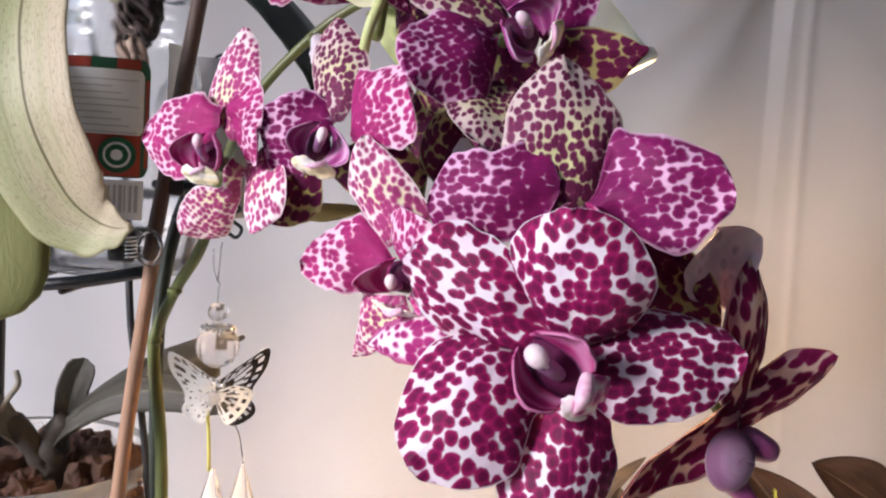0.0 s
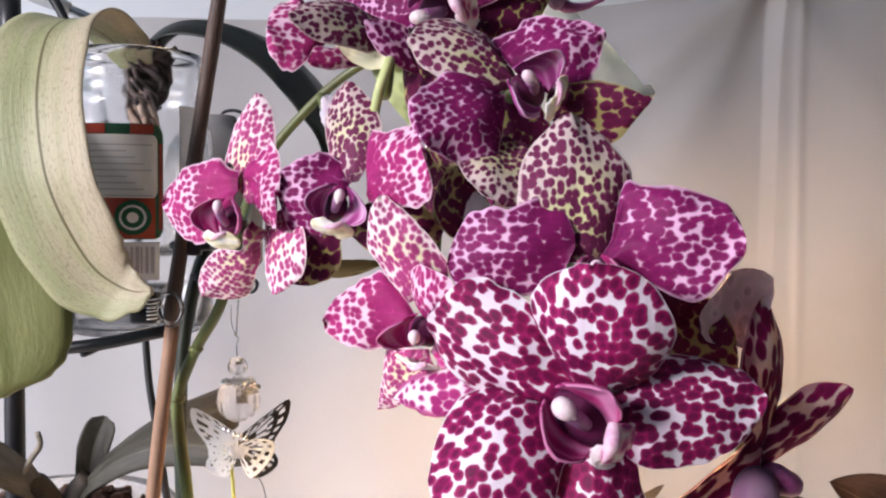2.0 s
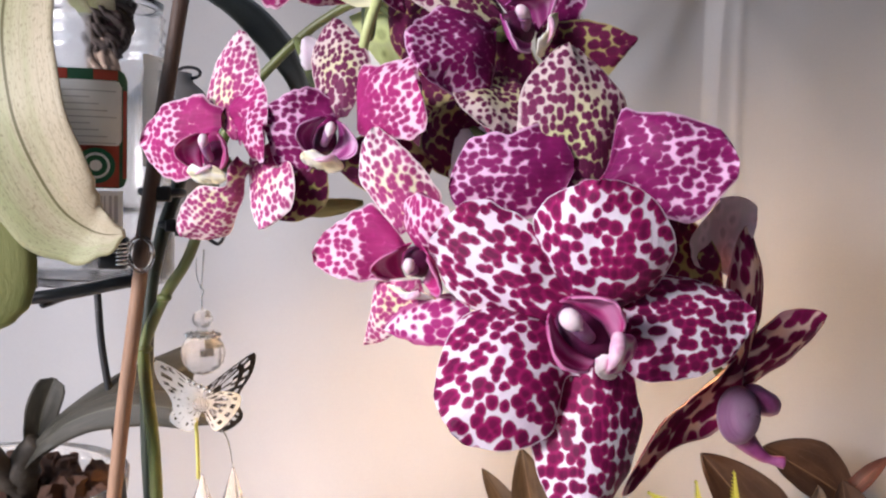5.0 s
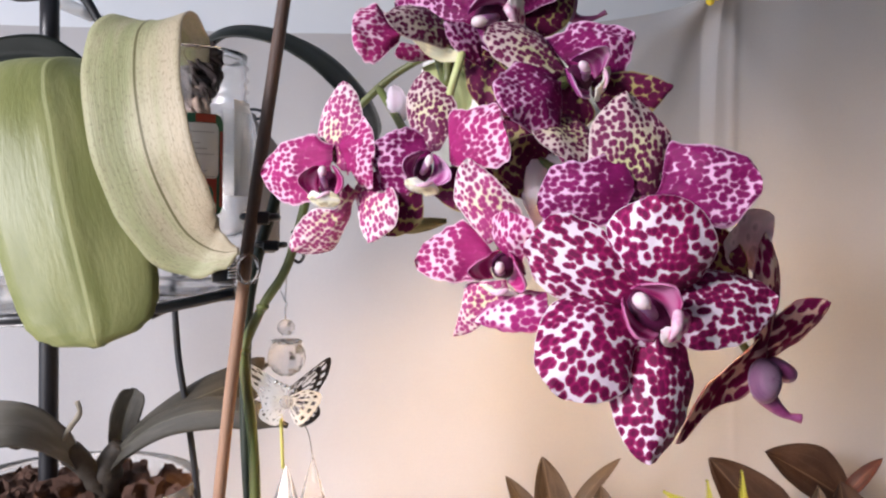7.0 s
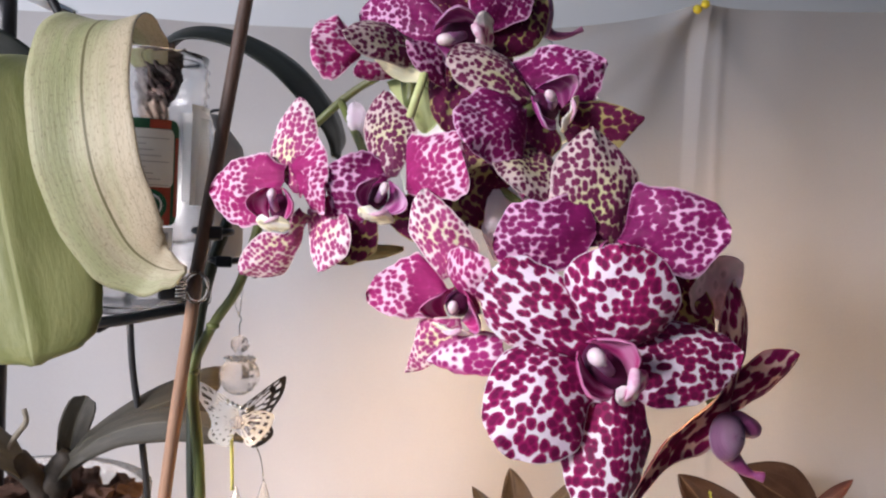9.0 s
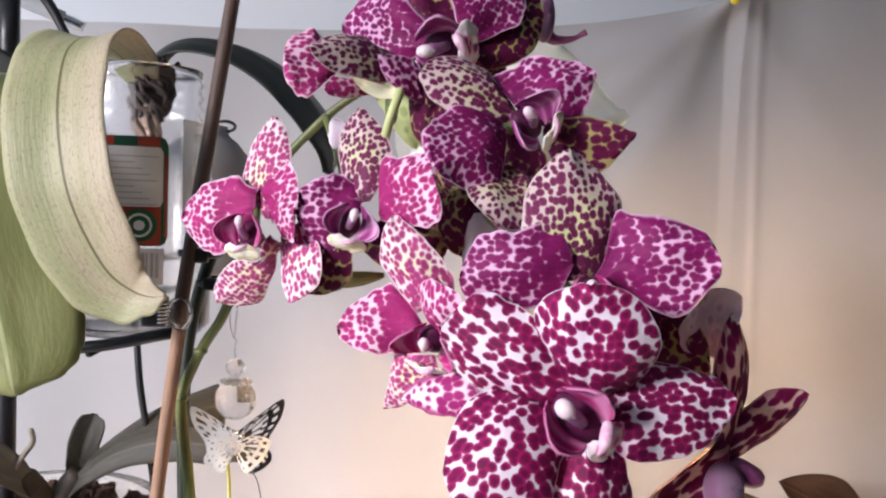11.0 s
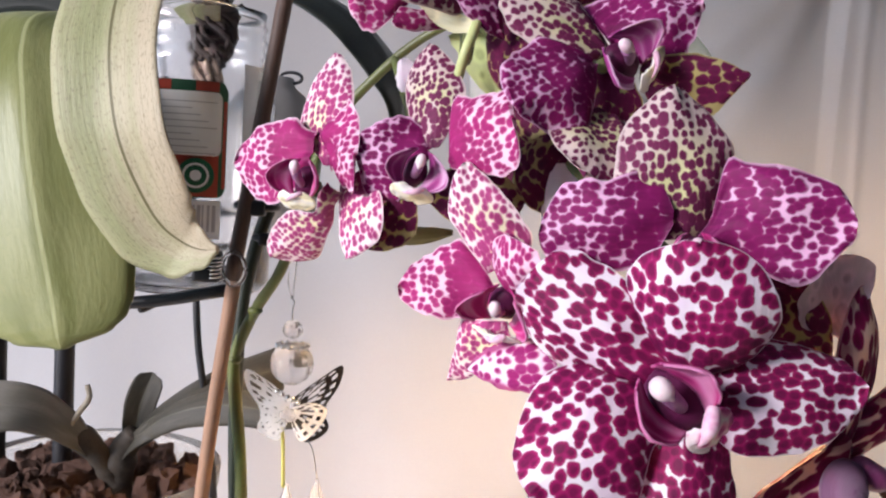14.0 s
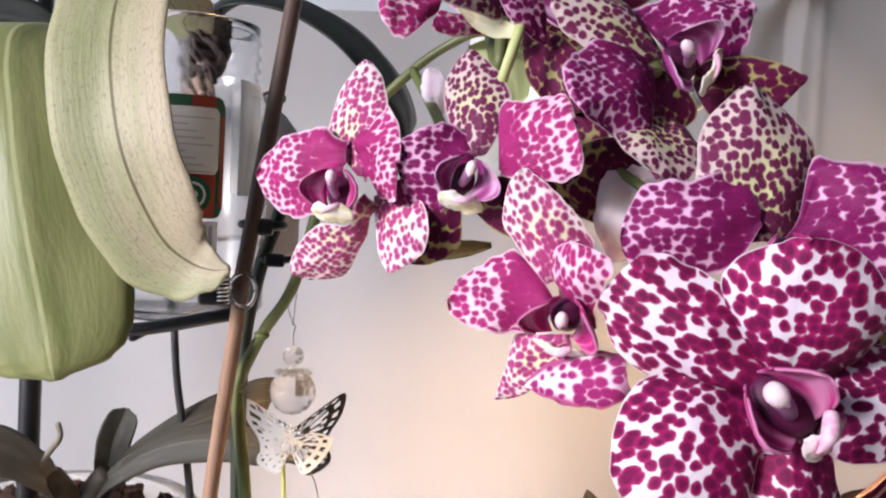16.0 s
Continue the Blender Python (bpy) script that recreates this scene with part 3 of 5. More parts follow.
def broad(blunt, claw0=0.16):
    p = 0.46 - 0.16 * blunt

    def profile(u):
        claw = claw0 + (1 - claw0) * min(1, u / 0.42) ** (1.1 - 0.5 * claw0) if u < 0.42 else 1.0
        x = (u - 0.52) / 0.48 if u > 0.52 else 0
        return max(0.015, claw * (1 - abs(x) ** (2.3 + 1.5 * blunt)) ** p)
    return profile


def elliptic(point):
    def profile(u):
        if u < 0.45:
            return 0.24 + 0.76 * math.sin(u / 0.45 * math.pi / 2) ** 0.9
        x = (u - 0.45) / 0.55
        return max(0.012, (1 - x ** (2.2 - 0.6 * point)) ** (0.52 + 0.35 * point))
    return profile


STATIONS = (0.0, 0.12, 0.26, 0.40, 0.55, 0.70, 0.83, 0.93)


def smooth_run(values, u):
    """A soft curve through values at the stations."""
    k = max(0, min(len(values) - 2, sum(1 for x in STATIONS if x <= u) - 1))
    f = (u - STATIONS[k]) / (STATIONS[k + 1] - STATIONS[k])

    def slope(i):
        lo, hi = max(i - 1, 0), min(i + 1, len(values) - 1)
        return (values[hi] - values[lo]) / (STATIONS[hi] - STATIONS[lo])
    d = STATIONS[k + 1] - STATIONS[k]
    m0, m1, f2, f3 = slope(k) * d, slope(k + 1) * d, f * f, f ** 3
    return (2 * f3 - 3 * f2 + 1) * values[k] + (f3 - 2 * f2 + f) * m0 + (3 * f2 - 2 * f3) * values[k + 1] + (f3 - f2) * m1


def uneven(half, lean):
    """An outline of its own: half widths and how far the middle leans aside, in hundredths of the width, base to tip."""
    def profile(u):
        if u > STATIONS[-1]:
            return max(0.012, 0.02 * half[-1] * math.sqrt(max(0.0, (1 - u) / (1 - STATIONS[-1]))))
        return max(0.02, 0.02 * smooth_run(half, u))

    def shift(u):
        if u > STATIONS[-1]:
            return 0.01 * lean[-1] * (1 - u) / (1 - STATIONS[-1])
        return 0.01 * smooth_run(lean, u)
    return profile, shift


count = [0]


def petal(bloom, b, t, s, material, bend=0.05, cup=-0.08, blunt=0.0, ruffle=0.42, claw=0.16, half=None, lean=None):
    count[0] += 1
    if half:
        profile, shift = uneven(half, lean)
        return part("petal", blade(V(b), V(t), V(s), profile, bend, cup, seed=count[0] * 1.7, ruffle=ruffle, shift=shift, rows=34, cols=22), material, bloom)
    return part("petal", blade(V(b), V(t), V(s), broad(blunt, claw), bend, cup, seed=count[0] * 1.7, ruffle=ruffle), material, bloom)


def sepal(bloom, b, t, s, material, bend=0.05, cup=-0.08, point=0.3, ruffle=0.22, half=None, lean=None):
    count[0] += 1
    if half:
        profile, shift = uneven(half, lean)
        return part("sepal", blade(V(b), V(t), V(s), profile, bend, cup, seed=count[0] * 1.7, ruffle=ruffle, shift=shift, rows=34, cols=22), material, bloom)
    return part("sepal", blade(V(b), V(t), V(s), elliptic(point), bend, cup, seed=count[0] * 1.7, ruffle=ruffle), material, bloom)


def sheet_of(at, rows, cols, thick, run):
    """A thin curved lobe: at(w, f) gives its place, w along it and f from its foot to its rim."""
    bm = bmesh.new()
    skin, rel = bm.loops.layers.uv.new("skin"), bm.loops.layers.uv.new("rel")
    place = [[at(j / cols, i / rows) for j in range(cols + 1)] for i in range(rows + 1)]
    where, sheets = {}, []
    for off in (0.0, thick):
        grid = []
        for i in range(rows + 1):
            row = []
            for j in range(cols + 1):
                x = place[i][min(j + 1, cols)] - place[i][max(j - 1, 0)]
                y = place[min(i + 1, rows)][j] - place[max(i - 1, 0)][j]
                p = bm.verts.new(place[i][j] + x.cross(y).normalized() * off)
                where[p] = (j / cols, i / rows)
                row.append(p)
            grid.append(row)
        sheets.append(grid)
    a, b = sheets
    for i in range(rows):
        for j in range(cols):
            bm.faces.new((a[i][j], a[i][j + 1], a[i + 1][j + 1], a[i + 1][j]))
            bm.faces.new((b[i][j], b[i + 1][j], b[i + 1][j + 1], b[i][j + 1]))
        for j in (0, cols):
            bm.faces.new((a[i][j], a[i + 1][j], b[i + 1][j], b[i][j]))
    for i in (0, rows):
        for j in range(cols):
            bm.faces.new((a[i][j], a[i][j + 1], b[i][j + 1], b[i][j]))
    for face in bm.faces:
        for loop in face.loops:
            w, f = where[loop.vert]
            loop[skin].uv = (f * 0.010, w * run)
            loop[rel].uv = (0.5 + 0.5 * f * 0.99, 0.3 + 0.5 * w)
    bmesh.ops.recalc_face_normals(bm, faces=bm.faces)
    return bm


def lip(bloom, col, dn, size, flare=0.0, lobes=None):
    """The lip: two curled side lobes like brackets round the column, a toothed callus and a horned middle lobe below."""
    c, e, o = V(col), V(dn), bloom.matrix_world.translation
    out = ((c + e) / 2 - o).normalized()
    down = (e - c)
    down = (down - out * down.dot(out)).normalized()
    right = out.cross(down) * -1
    k = 0.001 * size

    def q(r, d, f):
        return c + (right * r + down * d + out * f) * k

    bm = bmesh.new()
    line = spline([q(0, -2.0, 0.3), q(0, -1.2, 1.0), q(0, -0.2, 1.2), q(0, 0.8, 0.8), q(0, 1.3, 0.3)], 6)
    tube_into(bm, line, lambda t: k * (2.0 - 0.45 * flare) * math.sqrt(max(0.02, 1 - (1 - 2 * t) ** 2)) ** 0.75, 16, 0.12)
    tube_into(bm, spline([q(0, 0.2, 1.2), q(0, 1.4, 1.5), q(0, 2.6, 1.2)], 4), lambda t: k * (1.5 - 1.2 * t), 9)
    bmesh.ops.recalc_face_normals(bm, faces=bm.faces)
    part("column", bm, PALE, bloom, "white and pink column head")
    part("column_foot", tube([q(0, 1.2, 0.2), q(0, 3.2, -1.2), q(0, 5.6, -4.4)], lambda t: k * (1.75 - 0.4 * t), 6, 14, 0.1), LILAC, bloom, "lilac column foot")
    bm = blob_into(bmesh.new(), Matrix.Translation(q(0, 4.8, -7.0)) @ Matrix(((right * (5.4 - 1.4 * flare) * k), (down * (6.6 - 1.4 * flare) * k), (out * 3.0 * k))).transposed().to_4x4(), 3, 0.12, count[0])
    part("throat", bm, THROAT, bloom, "dark magenta throat")
    for side in (-1, 1):
        count[0] += 1
        seed = count[0] * 1.7

        def lobe(w, f):
            arch = math.sin(math.pi * min(1, w * 0.94 + 0.03))
            tall = arch ** 0.55 * (1.15 if side < 0 else 0.9)
            wide = 2.6 + 1.6 * w + (3.9 + 1.2 * flare) * arch ** 0.8
            wide *= 0.52 + 0.62 * math.sin(math.pi * 0.5 * f) - 0.12 * f ** 4 + 0.30 * flare * f
            wide += 0.35 * noise.noise(Vector((w * 5, f * 3, seed)))
            return q(side * wide, -3.2 + 13.0 * w + 1.2 * f * (0.5 - w), -5.0 + (2.6 + 5.6 * tall) * f + 0.5 * noise.noise(Vector((w * 7, 3, seed))) * f)

        part("side_lobe", sheet_of(lobe, 12, 22, side * -0.45 * k, 0.016), lobes or LIPM, bloom, "curled magenta side lobe")
    count[0] += 1
    seed = count[0] * 1.3

    def cradle(w, f):
        x = 2 * w - 1
        lump = 0.45 * noise.noise(Vector((w * 6, f * 4, seed)))
        wide = (2.4 + 1.9 * math.sin(math.pi * f)) * (1.0 if x > 0 else 1.25) * (1 + 0.6 * flare)
        return q(wide * x, 13.6 - 4.6 * f - 1.6 * abs(x) * (f - 0.2) + lump, -3.8 + 5.2 * f + 1.6 * math.sin(math.pi * f) * (1 - x * x) + 0.6 * lump)

    part("mid_lobe", sheet_of(cradle, 14, 22, -0.5 * k, 0.014), CRADLEC if flare > 0.7 else CRADLE, bloom, "cream and pink middle lobe")
    bm = bmesh.new()
    small = 1 - 0.5 * flare
    tube_into(bm, spline([q(-3.8, 8.2, 1.4), q(-2.4, 9.0, 2.4), q(-0.8, 9.9, 2.7), q(0.9, 10.7, 2.0), q(2.4, 11.2, 0.9)], 6),
              lambda t: small * k * (0.4 + 1.4 * math.sin(math.pi * min(1.0, 0.18 + t * 0.88)) ** 0.8 * (1 - 0.45 * t)), 16, 0.34)
    bmesh.ops.recalc_face_normals(bm, faces=bm.faces)
    part("callus", bm, CREAM, bloom, "cream toothed callus")


ORCHID = thing("spotted_orchid", V((-103.5, 330, 1034.3)), "tall orchid spike with white and magenta spotted blooms", "orchid")


def flower(c):
    """The flower stalk's swollen end; its petals, sepals and lip hang on it."""
    at = V(c)
    ob = new("flower", bpy.data.meshes.new("flower"))
    ob.location = at
    ob.parent = ORCHID
    bpy.context.view_layer.update()
    ob.matrix_parent_inverse = ORCHID.matrix_world.inverted()
    bpy.context.view_layer.update()
    bm = bmesh.new()
    blob_into(bm, Matrix.Diagonal((0.0024, 0.0024, 0.0024, 1)), 2, 0.2)
    bm.to_mesh(ob.data)
    bm.free()
    ob.data.materials.append(STEM)
    return ob


bloom = flower((25.8, 184, 1161.2))
sepal(bloom, (26.7, 183, 1163.1), (-7.5, 191.4, 1180.6), (10.2, -5, 22.4), WSEP, bend=.09, cup=-.16, half=(24, 25, 34, 43, 49, 48, 43, 30), lean=(7, 5, 3, 9, 9, 8, 11, 14))
petal(bloom, (28.3, 180, 1164.9), (25.9, 168.2, 1194.9), (28.7, -12.3, -2.6), WPET, bend=.11, cup=-.20, ruffle=.14, half=(10, 28, 39, 46, 50, 45, 34, 20), lean=(-2, 3, 5, 3, 1, 1, 3, 5))
sepal(bloom, (32.7, 177.7, 1160.6), (65.8, 180.6, 1165.5), (3.8, -9.3, -20.2), WSED, bend=.06, cup=-.14, half=(24, 44, 52, 54, 53, 46, 36, 25), lean=(2, -2, -2, -4, -4, -3, -4, -6))
petal(bloom, (27.1, 181.8, 1161.2), (-3.3, 170.7, 1140.9), (-19.3, 14.8, 20.8), WPET, bend=.10, cup=-.16, ruffle=.14, half=(30, 30, 34, 45, 50, 45, 35, 23), lean=(0, 0, 17, 16, 11, 9, 7, 7))
sepal(bloom, (27.7, 178, 1158.1), (25.1, 171.2, 1119.6), (-23.9, 0.8, 1.4), WSED, bend=.06, cup=-.20, half=(32, 32, 39, 48, 49, 42, 30, 17), lean=(-12, -12, -11, -8, -2, -1, 0, 2))
lip(bloom, (20.6, 168, 1165.6), (28.2, 160, 1159.2), 1.12)
bloom = flower((30.8, 194, 1187.8))
sepal(bloom, (28.4, 191.8, 1193.7), (25.1, 199.9, 1227.7), (27, 1.2, 2.3), YSEP, bend=.06, cup=-.12, half=(30, 38, 44, 49, 50, 42, 31, 17), lean=(-2, -5, -5, -3, -1, -2, -2, -1))
petal(bloom, (19.3, 236, 1200.3), (0.9, 238.5, 1194.4), (-7.3, 4.7, 24.2), PALESEP, bend=.06, cup=-.10, half=(36, 40, 46, 50, 50, 46, 38, 26), lean=(12, 10, 8, 7, 7, 5, -3, -10))
petal(bloom, (25.6, 190.4, 1194), (-3.1, 195.4, 1192.6), (-0.7, 1.6, 20.7), NPET, bend=.05, cup=-.10, half=(8, 43, 50, 50, 50, 49, 44, 29), lean=(22, 24, 18, 13, 10, 12, 10, 4))
petal(bloom, (30.9, 189.8, 1192.5), (60.3, 180.2, 1200), (4.5, -5.7, -25.2), NPET, bend=.05, cup=-.08, half=(8, 14, 43, 47, 50, 44, 35, 25), lean=(0, -10, -24, -17, -6, -5, -7, -7))
sepal(bloom, (37.2, 194, 1186.6), (66.4, 200, 1167.9), (-13.2, -2, -16.2), DSEP, bend=.03, cup=-.06, point=.4)
lip(bloom, (29.1, 183, 1192.5), (29.2, 178, 1181.7), 0.9)
bloom = flower((14.3, 238, 1236.4))
sepal(bloom, (15.9, 237.1, 1239.6), (-14.4, 234.2, 1252), (5.9, 9.4, 16.8), YSEP, bend=.06, cup=-.12, half=(5, 23, 35, 44, 50, 48, 38, 24), lean=(1, 1, 6, 9, 10, 11, 9, 8))
petal(bloom, (20.3, 232.5, 1237.2), (39.1, 237.1, 1254.3), (20.1, -11.6, -19), NPET, bend=.04, cup=-.08, half=(6, 43, 50, 49, 45, 36, 24, 16), lean=(-18, -29, -19, -16, -19, -17, -12, -9))
petal(bloom, (12.3, 230.8, 1234.6), (-9.8, 212.2, 1222.1), (-16.8, 6.1, 20.7), NPET, bend=.05, cup=-.10, half=(4, 23, 39, 49, 50, 43, 35, 23), lean=(7, 9, 10, 6, -1, 4, 7, 6))
sepal(bloom, (23.6, 234.4, 1233.8), (50.7, 227.9, 1234.7), (1.4, 3.6, -17.8), DSEP, bend=.03, cup=-.06, half=(11, 36, 46, 50, 49, 39, 24, 10), lean=(0, 9, 17, 19, 20, 16, 9, 4))
sepal(bloom, (14.4, 228.2, 1223.8), (7.8, 206.8, 1206.7), (-21.3, 0.7, 7.4), YSEP, bend=.03, cup=-.06, half=(20, 31, 42, 47, 50, 41, 31, 17), lean=(-6, -7, -5, 0, 4, 1, -2, 1))
sepal(bloom, (7.3, 238, 1196.7), (-3.3, 250, 1215.7), (16.9, -4, 8.9), DSEP, bend=.05, cup=-.08, point=.3)
sepal(bloom, (-1.5, 254, 1200.7), (-7, 262, 1225.4), (16.7, -3, 4.2), DSEP, bend=.05, cup=-.08, point=.2)
sepal(bloom, (17.8, 240, 1201.9), (12.3, 252, 1219.3), (17.2, -2, 4.2), DSEP, bend=.05, cup=-.08, point=.2)
sepal(bloom, (9.3, 240, 1217), (-1, 246, 1201.9), (-12, 4, 14.5), DSEP, bend=.05, cup=-.08, point=.3)
sepal(bloom, (15.9, 239.5, 1236.6), (14, 235.8, 1215.8), (-16.8, 3.5, 0.9), DSEP, bend=.04, cup=-.08, half=(12, 33, 45, 50, 49, 40, 25, 11), lean=(0, -6, -5, -10, -13, -8, -5, 0))
lip(bloom, (17, 222, 1239), (28.5, 217, 1234.5), .95, .75, LIPV)
bloom = flower((-64.9, 260, 1198.1))
petal(bloom, (-66.3, 258.3, 1205.6), (-93.2, 273, 1204.8), (-0.7, 0.1, 26.1), PPET, bend=.05, cup=-.08, half=(24, 27, 46, 49, 48, 42, 32, 22), lean=(13, 13, 7, 2, -1, -1, -1, -2))
sepal(bloom, (-64.2, 258.9, 1205.1), (-62.7, 270.2, 1239.9), (16.6, -9.5, 2.4), LSEP, bend=.05, cup=-.10, half=(6, 23, 42, 50, 49, 42, 32, 19), lean=(15, 10, 2, 0, 0, -2, 0, -1))
petal(bloom, (-62.2, 258.3, 1206.1), (-51.7, 243.7, 1208.8), (1.9, -3.4, -25.6), PPET, bend=.05, cup=-.08, half=(28, 28, 28, 40, 48, 50, 42, 31), lean=(-20, -20, -20, -18, -14, -13, -3, 9))
sepal(bloom, (-58, 252.1, 1198.3), (-81.7, 278.2, 1174.8), (-13.7, -4.5, 8.8), LSEP, bend=.04, cup=-.08, half=(18, 18, 19, 39, 48, 50, 41, 27), lean=(0, 0, -17, -7, -9, -14, -12, -7))
sepal(bloom, (-56.1, 256.8, 1201.8), (-51.5, 243.5, 1179.8), (-13.2, 8.5, -7.8), LSEP, bend=.04, cup=-.08, half=(34, 34, 39, 46, 50, 49, 44, 34), lean=(-14, -14, -19, -26, -27, -27, -24, -20))
lip(bloom, (-69, 249, 1204.2), (-71.5, 244, 1192.5), 0.86, 0.8)
bloom = flower((-35.5, 246, 1204.3))
sepal(bloom, (-29.7, 243.7, 1212), (-33.2, 256.6, 1242.1), (16.5, -8, 5.3), YSEP, bend=.05, cup=-.10, half=(10, 24, 38, 49, 50, 44, 33, 20), lean=(0, 2, 3, 4, 1, -2, -5, -5))
petal(bloom, (-25.5, 236.5, 1208.7), (-9.7, 219.6, 1219.8), (5.7, -8.3, -20.7), PPET, bend=.04, cup=-.08, half=(9, 43, 50, 50, 50, 50, 48, 39), lean=(0, -22, -21, -12, -3, 2, 3, 1))
# darker skin than its partner petal: the neighbouring bloom's shadow put into colour
petal(bloom, (-31.2, 244.7, 1210.6), (-52.1, 246, 1210.8), (0.2, 0.3, 24.9), NPET, bend=.05, cup=-.08, half=(8, 27, 40, 50, 48, 44, 37, 22), lean=(0, 1, -5, -9, -12, -13, -12, -2))
sepal(bloom, (-36.3, 246, 1199.8), (-48.9, 250, 1182.4), (-17.8, 4, 6.2), DSEP, bend=.03, cup=-.08, point=.4)
sepal(bloom, (-31.3, 244, 1200.1), (-4.3, 235, 1198.1), (-2.4, 2, -17.4), DSEP, bend=.03, cup=-.08, point=.4)
lip(bloom, (-32.8, 235, 1208), (-35.2, 230, 1196.4), 0.84, .8, LIPV)
bloom = flower((-7.9, 224, 1173.1))
sepal(bloom, (-7.3, 222, 1183.5), (-21, 225.9, 1208.1), (13.6, -6.1, 9), LSEP, bend=.05, cup=-.12, half=(37, 47, 49, 50, 48, 43, 31, 19), lean=(-11, -6, -7, -10, -14, -16, -12, -9))
petal(bloom, (-11.7, 224.6, 1174.8), (-36.9, 235.9, 1173.1), (0.5, 4.3, 20.7), PPET, bend=.05, cup=-.08, half=(9, 29, 43, 50, 47, 40, 33, 24), lean=(0, 4, 13, 16, 12, 8, 8, 7))
petal(bloom, (-4.9, 222.8, 1170.4), (-9, 212, 1190.8), (12.1, -13.1, -4.5), PPET, bend=.05, cup=-.08, half=(24, 24, 24, 39, 47, 48, 45, 33), lean=(0, 0, 2, -6, -6, 0, 8, 15))
sepal(bloom, (-6.8, 221.2, 1167), (-21.9, 245.7, 1146.3), (-8.9, 2.8, 9.7), LSEP, bend=.04, cup=-.12, half=(2, 30, 40, 50, 42, 31, 21, 10), lean=(10, 0, 13, 23, 14, 4, 0, -1))
petal(bloom, (4.7, 213.7, 1161), (-16.9, 229.5, 1153.5), (-2.1, 3.7, 13.6), EDGEP, bend=.10, cup=-.15, half=(31, 42, 50, 47, 42, 33, 21, 10), lean=(-4, -8, -7, -5, -3, 0, 0, 1))
lip(bloom, (-10.7, 215, 1172.9), (-12.2, 218, 1162.7), .95, .8)
TURNED = bloom = flower((71.5, 202, 1146.9))
sepal(bloom, (70.6, 201.8, 1143.9), (97, 206.7, 1162.5), (6.8, 0.8, -9.8), FSEP, bend=.05, cup=-.20, half=(17, 33, 39, 47, 50, 48, 40, 24), lean=(0, -8, -13, -15, -12, -12, -7, -3))
sepal(bloom, (70.3, 199.7, 1151.1), (39.7, 190, 1120.8), (8.3, 6.9, -10.6), FSEP, bend=.05, cup=-.20, half=(13, 39, 50, 50, 37, 26, 20, 14), lean=(0, 11, 12, 8, -6, -6, -3, -1))
petal(bloom, (70.5, 203, 1172), (62.5, 197, 1191.5), (-23, -8, -1.5), BACKP, bend=.05, cup=-.10, half=(8, 14, 26, 40, 50, 48, 40, 26), lean=(0, 0, 4, 8, 8, 6, 4, 2))
sepal(bloom, (71.7, 201, 1146.2), (72.8, 202, 1185.3), (13.7, 9, 0.1), FSEP, bend=.05, cup=-.10, point=.3)
bloom = flower((-4.6, 278, 1269.3))
petal(bloom, (-9.2, 276, 1268.9), (-42.1, 300, 1277.2), (-5.4, 2, 31.5), NPET, bend=.05, cup=-.08)
sepal(bloom, (-6.5, 277, 1271), (-15.6, 300, 1310.1), (29.5, 0, 2.1), DSEP, bend=.05, cup=-.08, point=.3)
petal(bloom, (2.3, 277, 1269.2), (16, 290, 1299.2), (24.3, -2, -16), NPET, bend=.05, cup=-.08)
sepal(bloom, (8.1, 280, 1262.1), (30.2, 295, 1288.7), (14.4, -2, -15.9), DSEP, bend=.05, cup=-.08, point=.4)
sepal(bloom, (-4.3, 284, 1269.5), (-0.9, 300, 1243.7), (-27.5, 0, -2.4), DSEP, bend=.05, cup=-.08, point=.3)
sepal(bloom, (1.7, 284, 1268.6), (14.5, 300, 1249.1), (-20.9, 0, -10.3), DSEP, bend=.05, cup=-.08, point=.3)
lip(bloom, (-12, 264, 1263), (1, 258, 1262.5), 1.25, .5, LIPV)
UPPER = bloom = flower((27.3, 335, 1289.2))
sepal(bloom, (27.4, 335, 1287), (20.8, 333, 1313.2), (15.5, 8, 2), DSEP, bend=.05, cup=-.08, point=.3)
sepal(bloom, (26.2, 334, 1289), (30, 328, 1275.7), (-9.8, 0, -4.5), DSEP, bend=.05, cup=-.08, point=.3)
bloom = flower((-21.5, 276, 1257.3))
sepal(bloom, (-20, 261, 1257.8), (-48.1, 241.7, 1258.4), (-3.4, 5.4, 15.1), YSEP, bend=.05, cup=-.14, half=(13, 32, 45, 50, 49, 44, 33, 19), lean=(8, -2, -4, 1, 2, 0, -2, -4))
petal(bloom, (-25.7, 263, 1250.1), (-44, 250.4, 1246.9), (-1.6, 0.7, 6.7), PPET, bend=.04, cup=-.08, half=(21, 27, 34, 41, 46, 50, 48, 29), lean=(2, 2, 1, 1, 4, 7, 15, 6))
petal(bloom, (-12.5, 253.6, 1243.8), (-26.9, 244.1, 1257.6), (7.3, 0.5, 8), NPET, bend=.04, cup=-.08, half=(5, 17, 32, 43, 50, 42, 29, 13), lean=(5, 7, 12, 17, 17, 13, 6, 2))
sepal(bloom, (-23.4, 308.4, 1256.2), (-13.3, 305.8, 1233), (-19, 2, -8.4), GREEN, bend=.02, cup=.02, half=(33, 50, 46, 42, 37, 32, 25, 18), lean=(3, -16, -14, -13, -11, -11, -8, -8))
sepal(bloom, (-13.4, 265.4, 1250.6), (3.4, 256.2, 1223.2), (-7.2, 1.4, -4.9), DSEP, bend=.05, cup=-.10, half=(20, 42, 48, 50, 42, 35, 30, 22), lean=(15, -2, -1, 3, 3, 3, 0, 0))
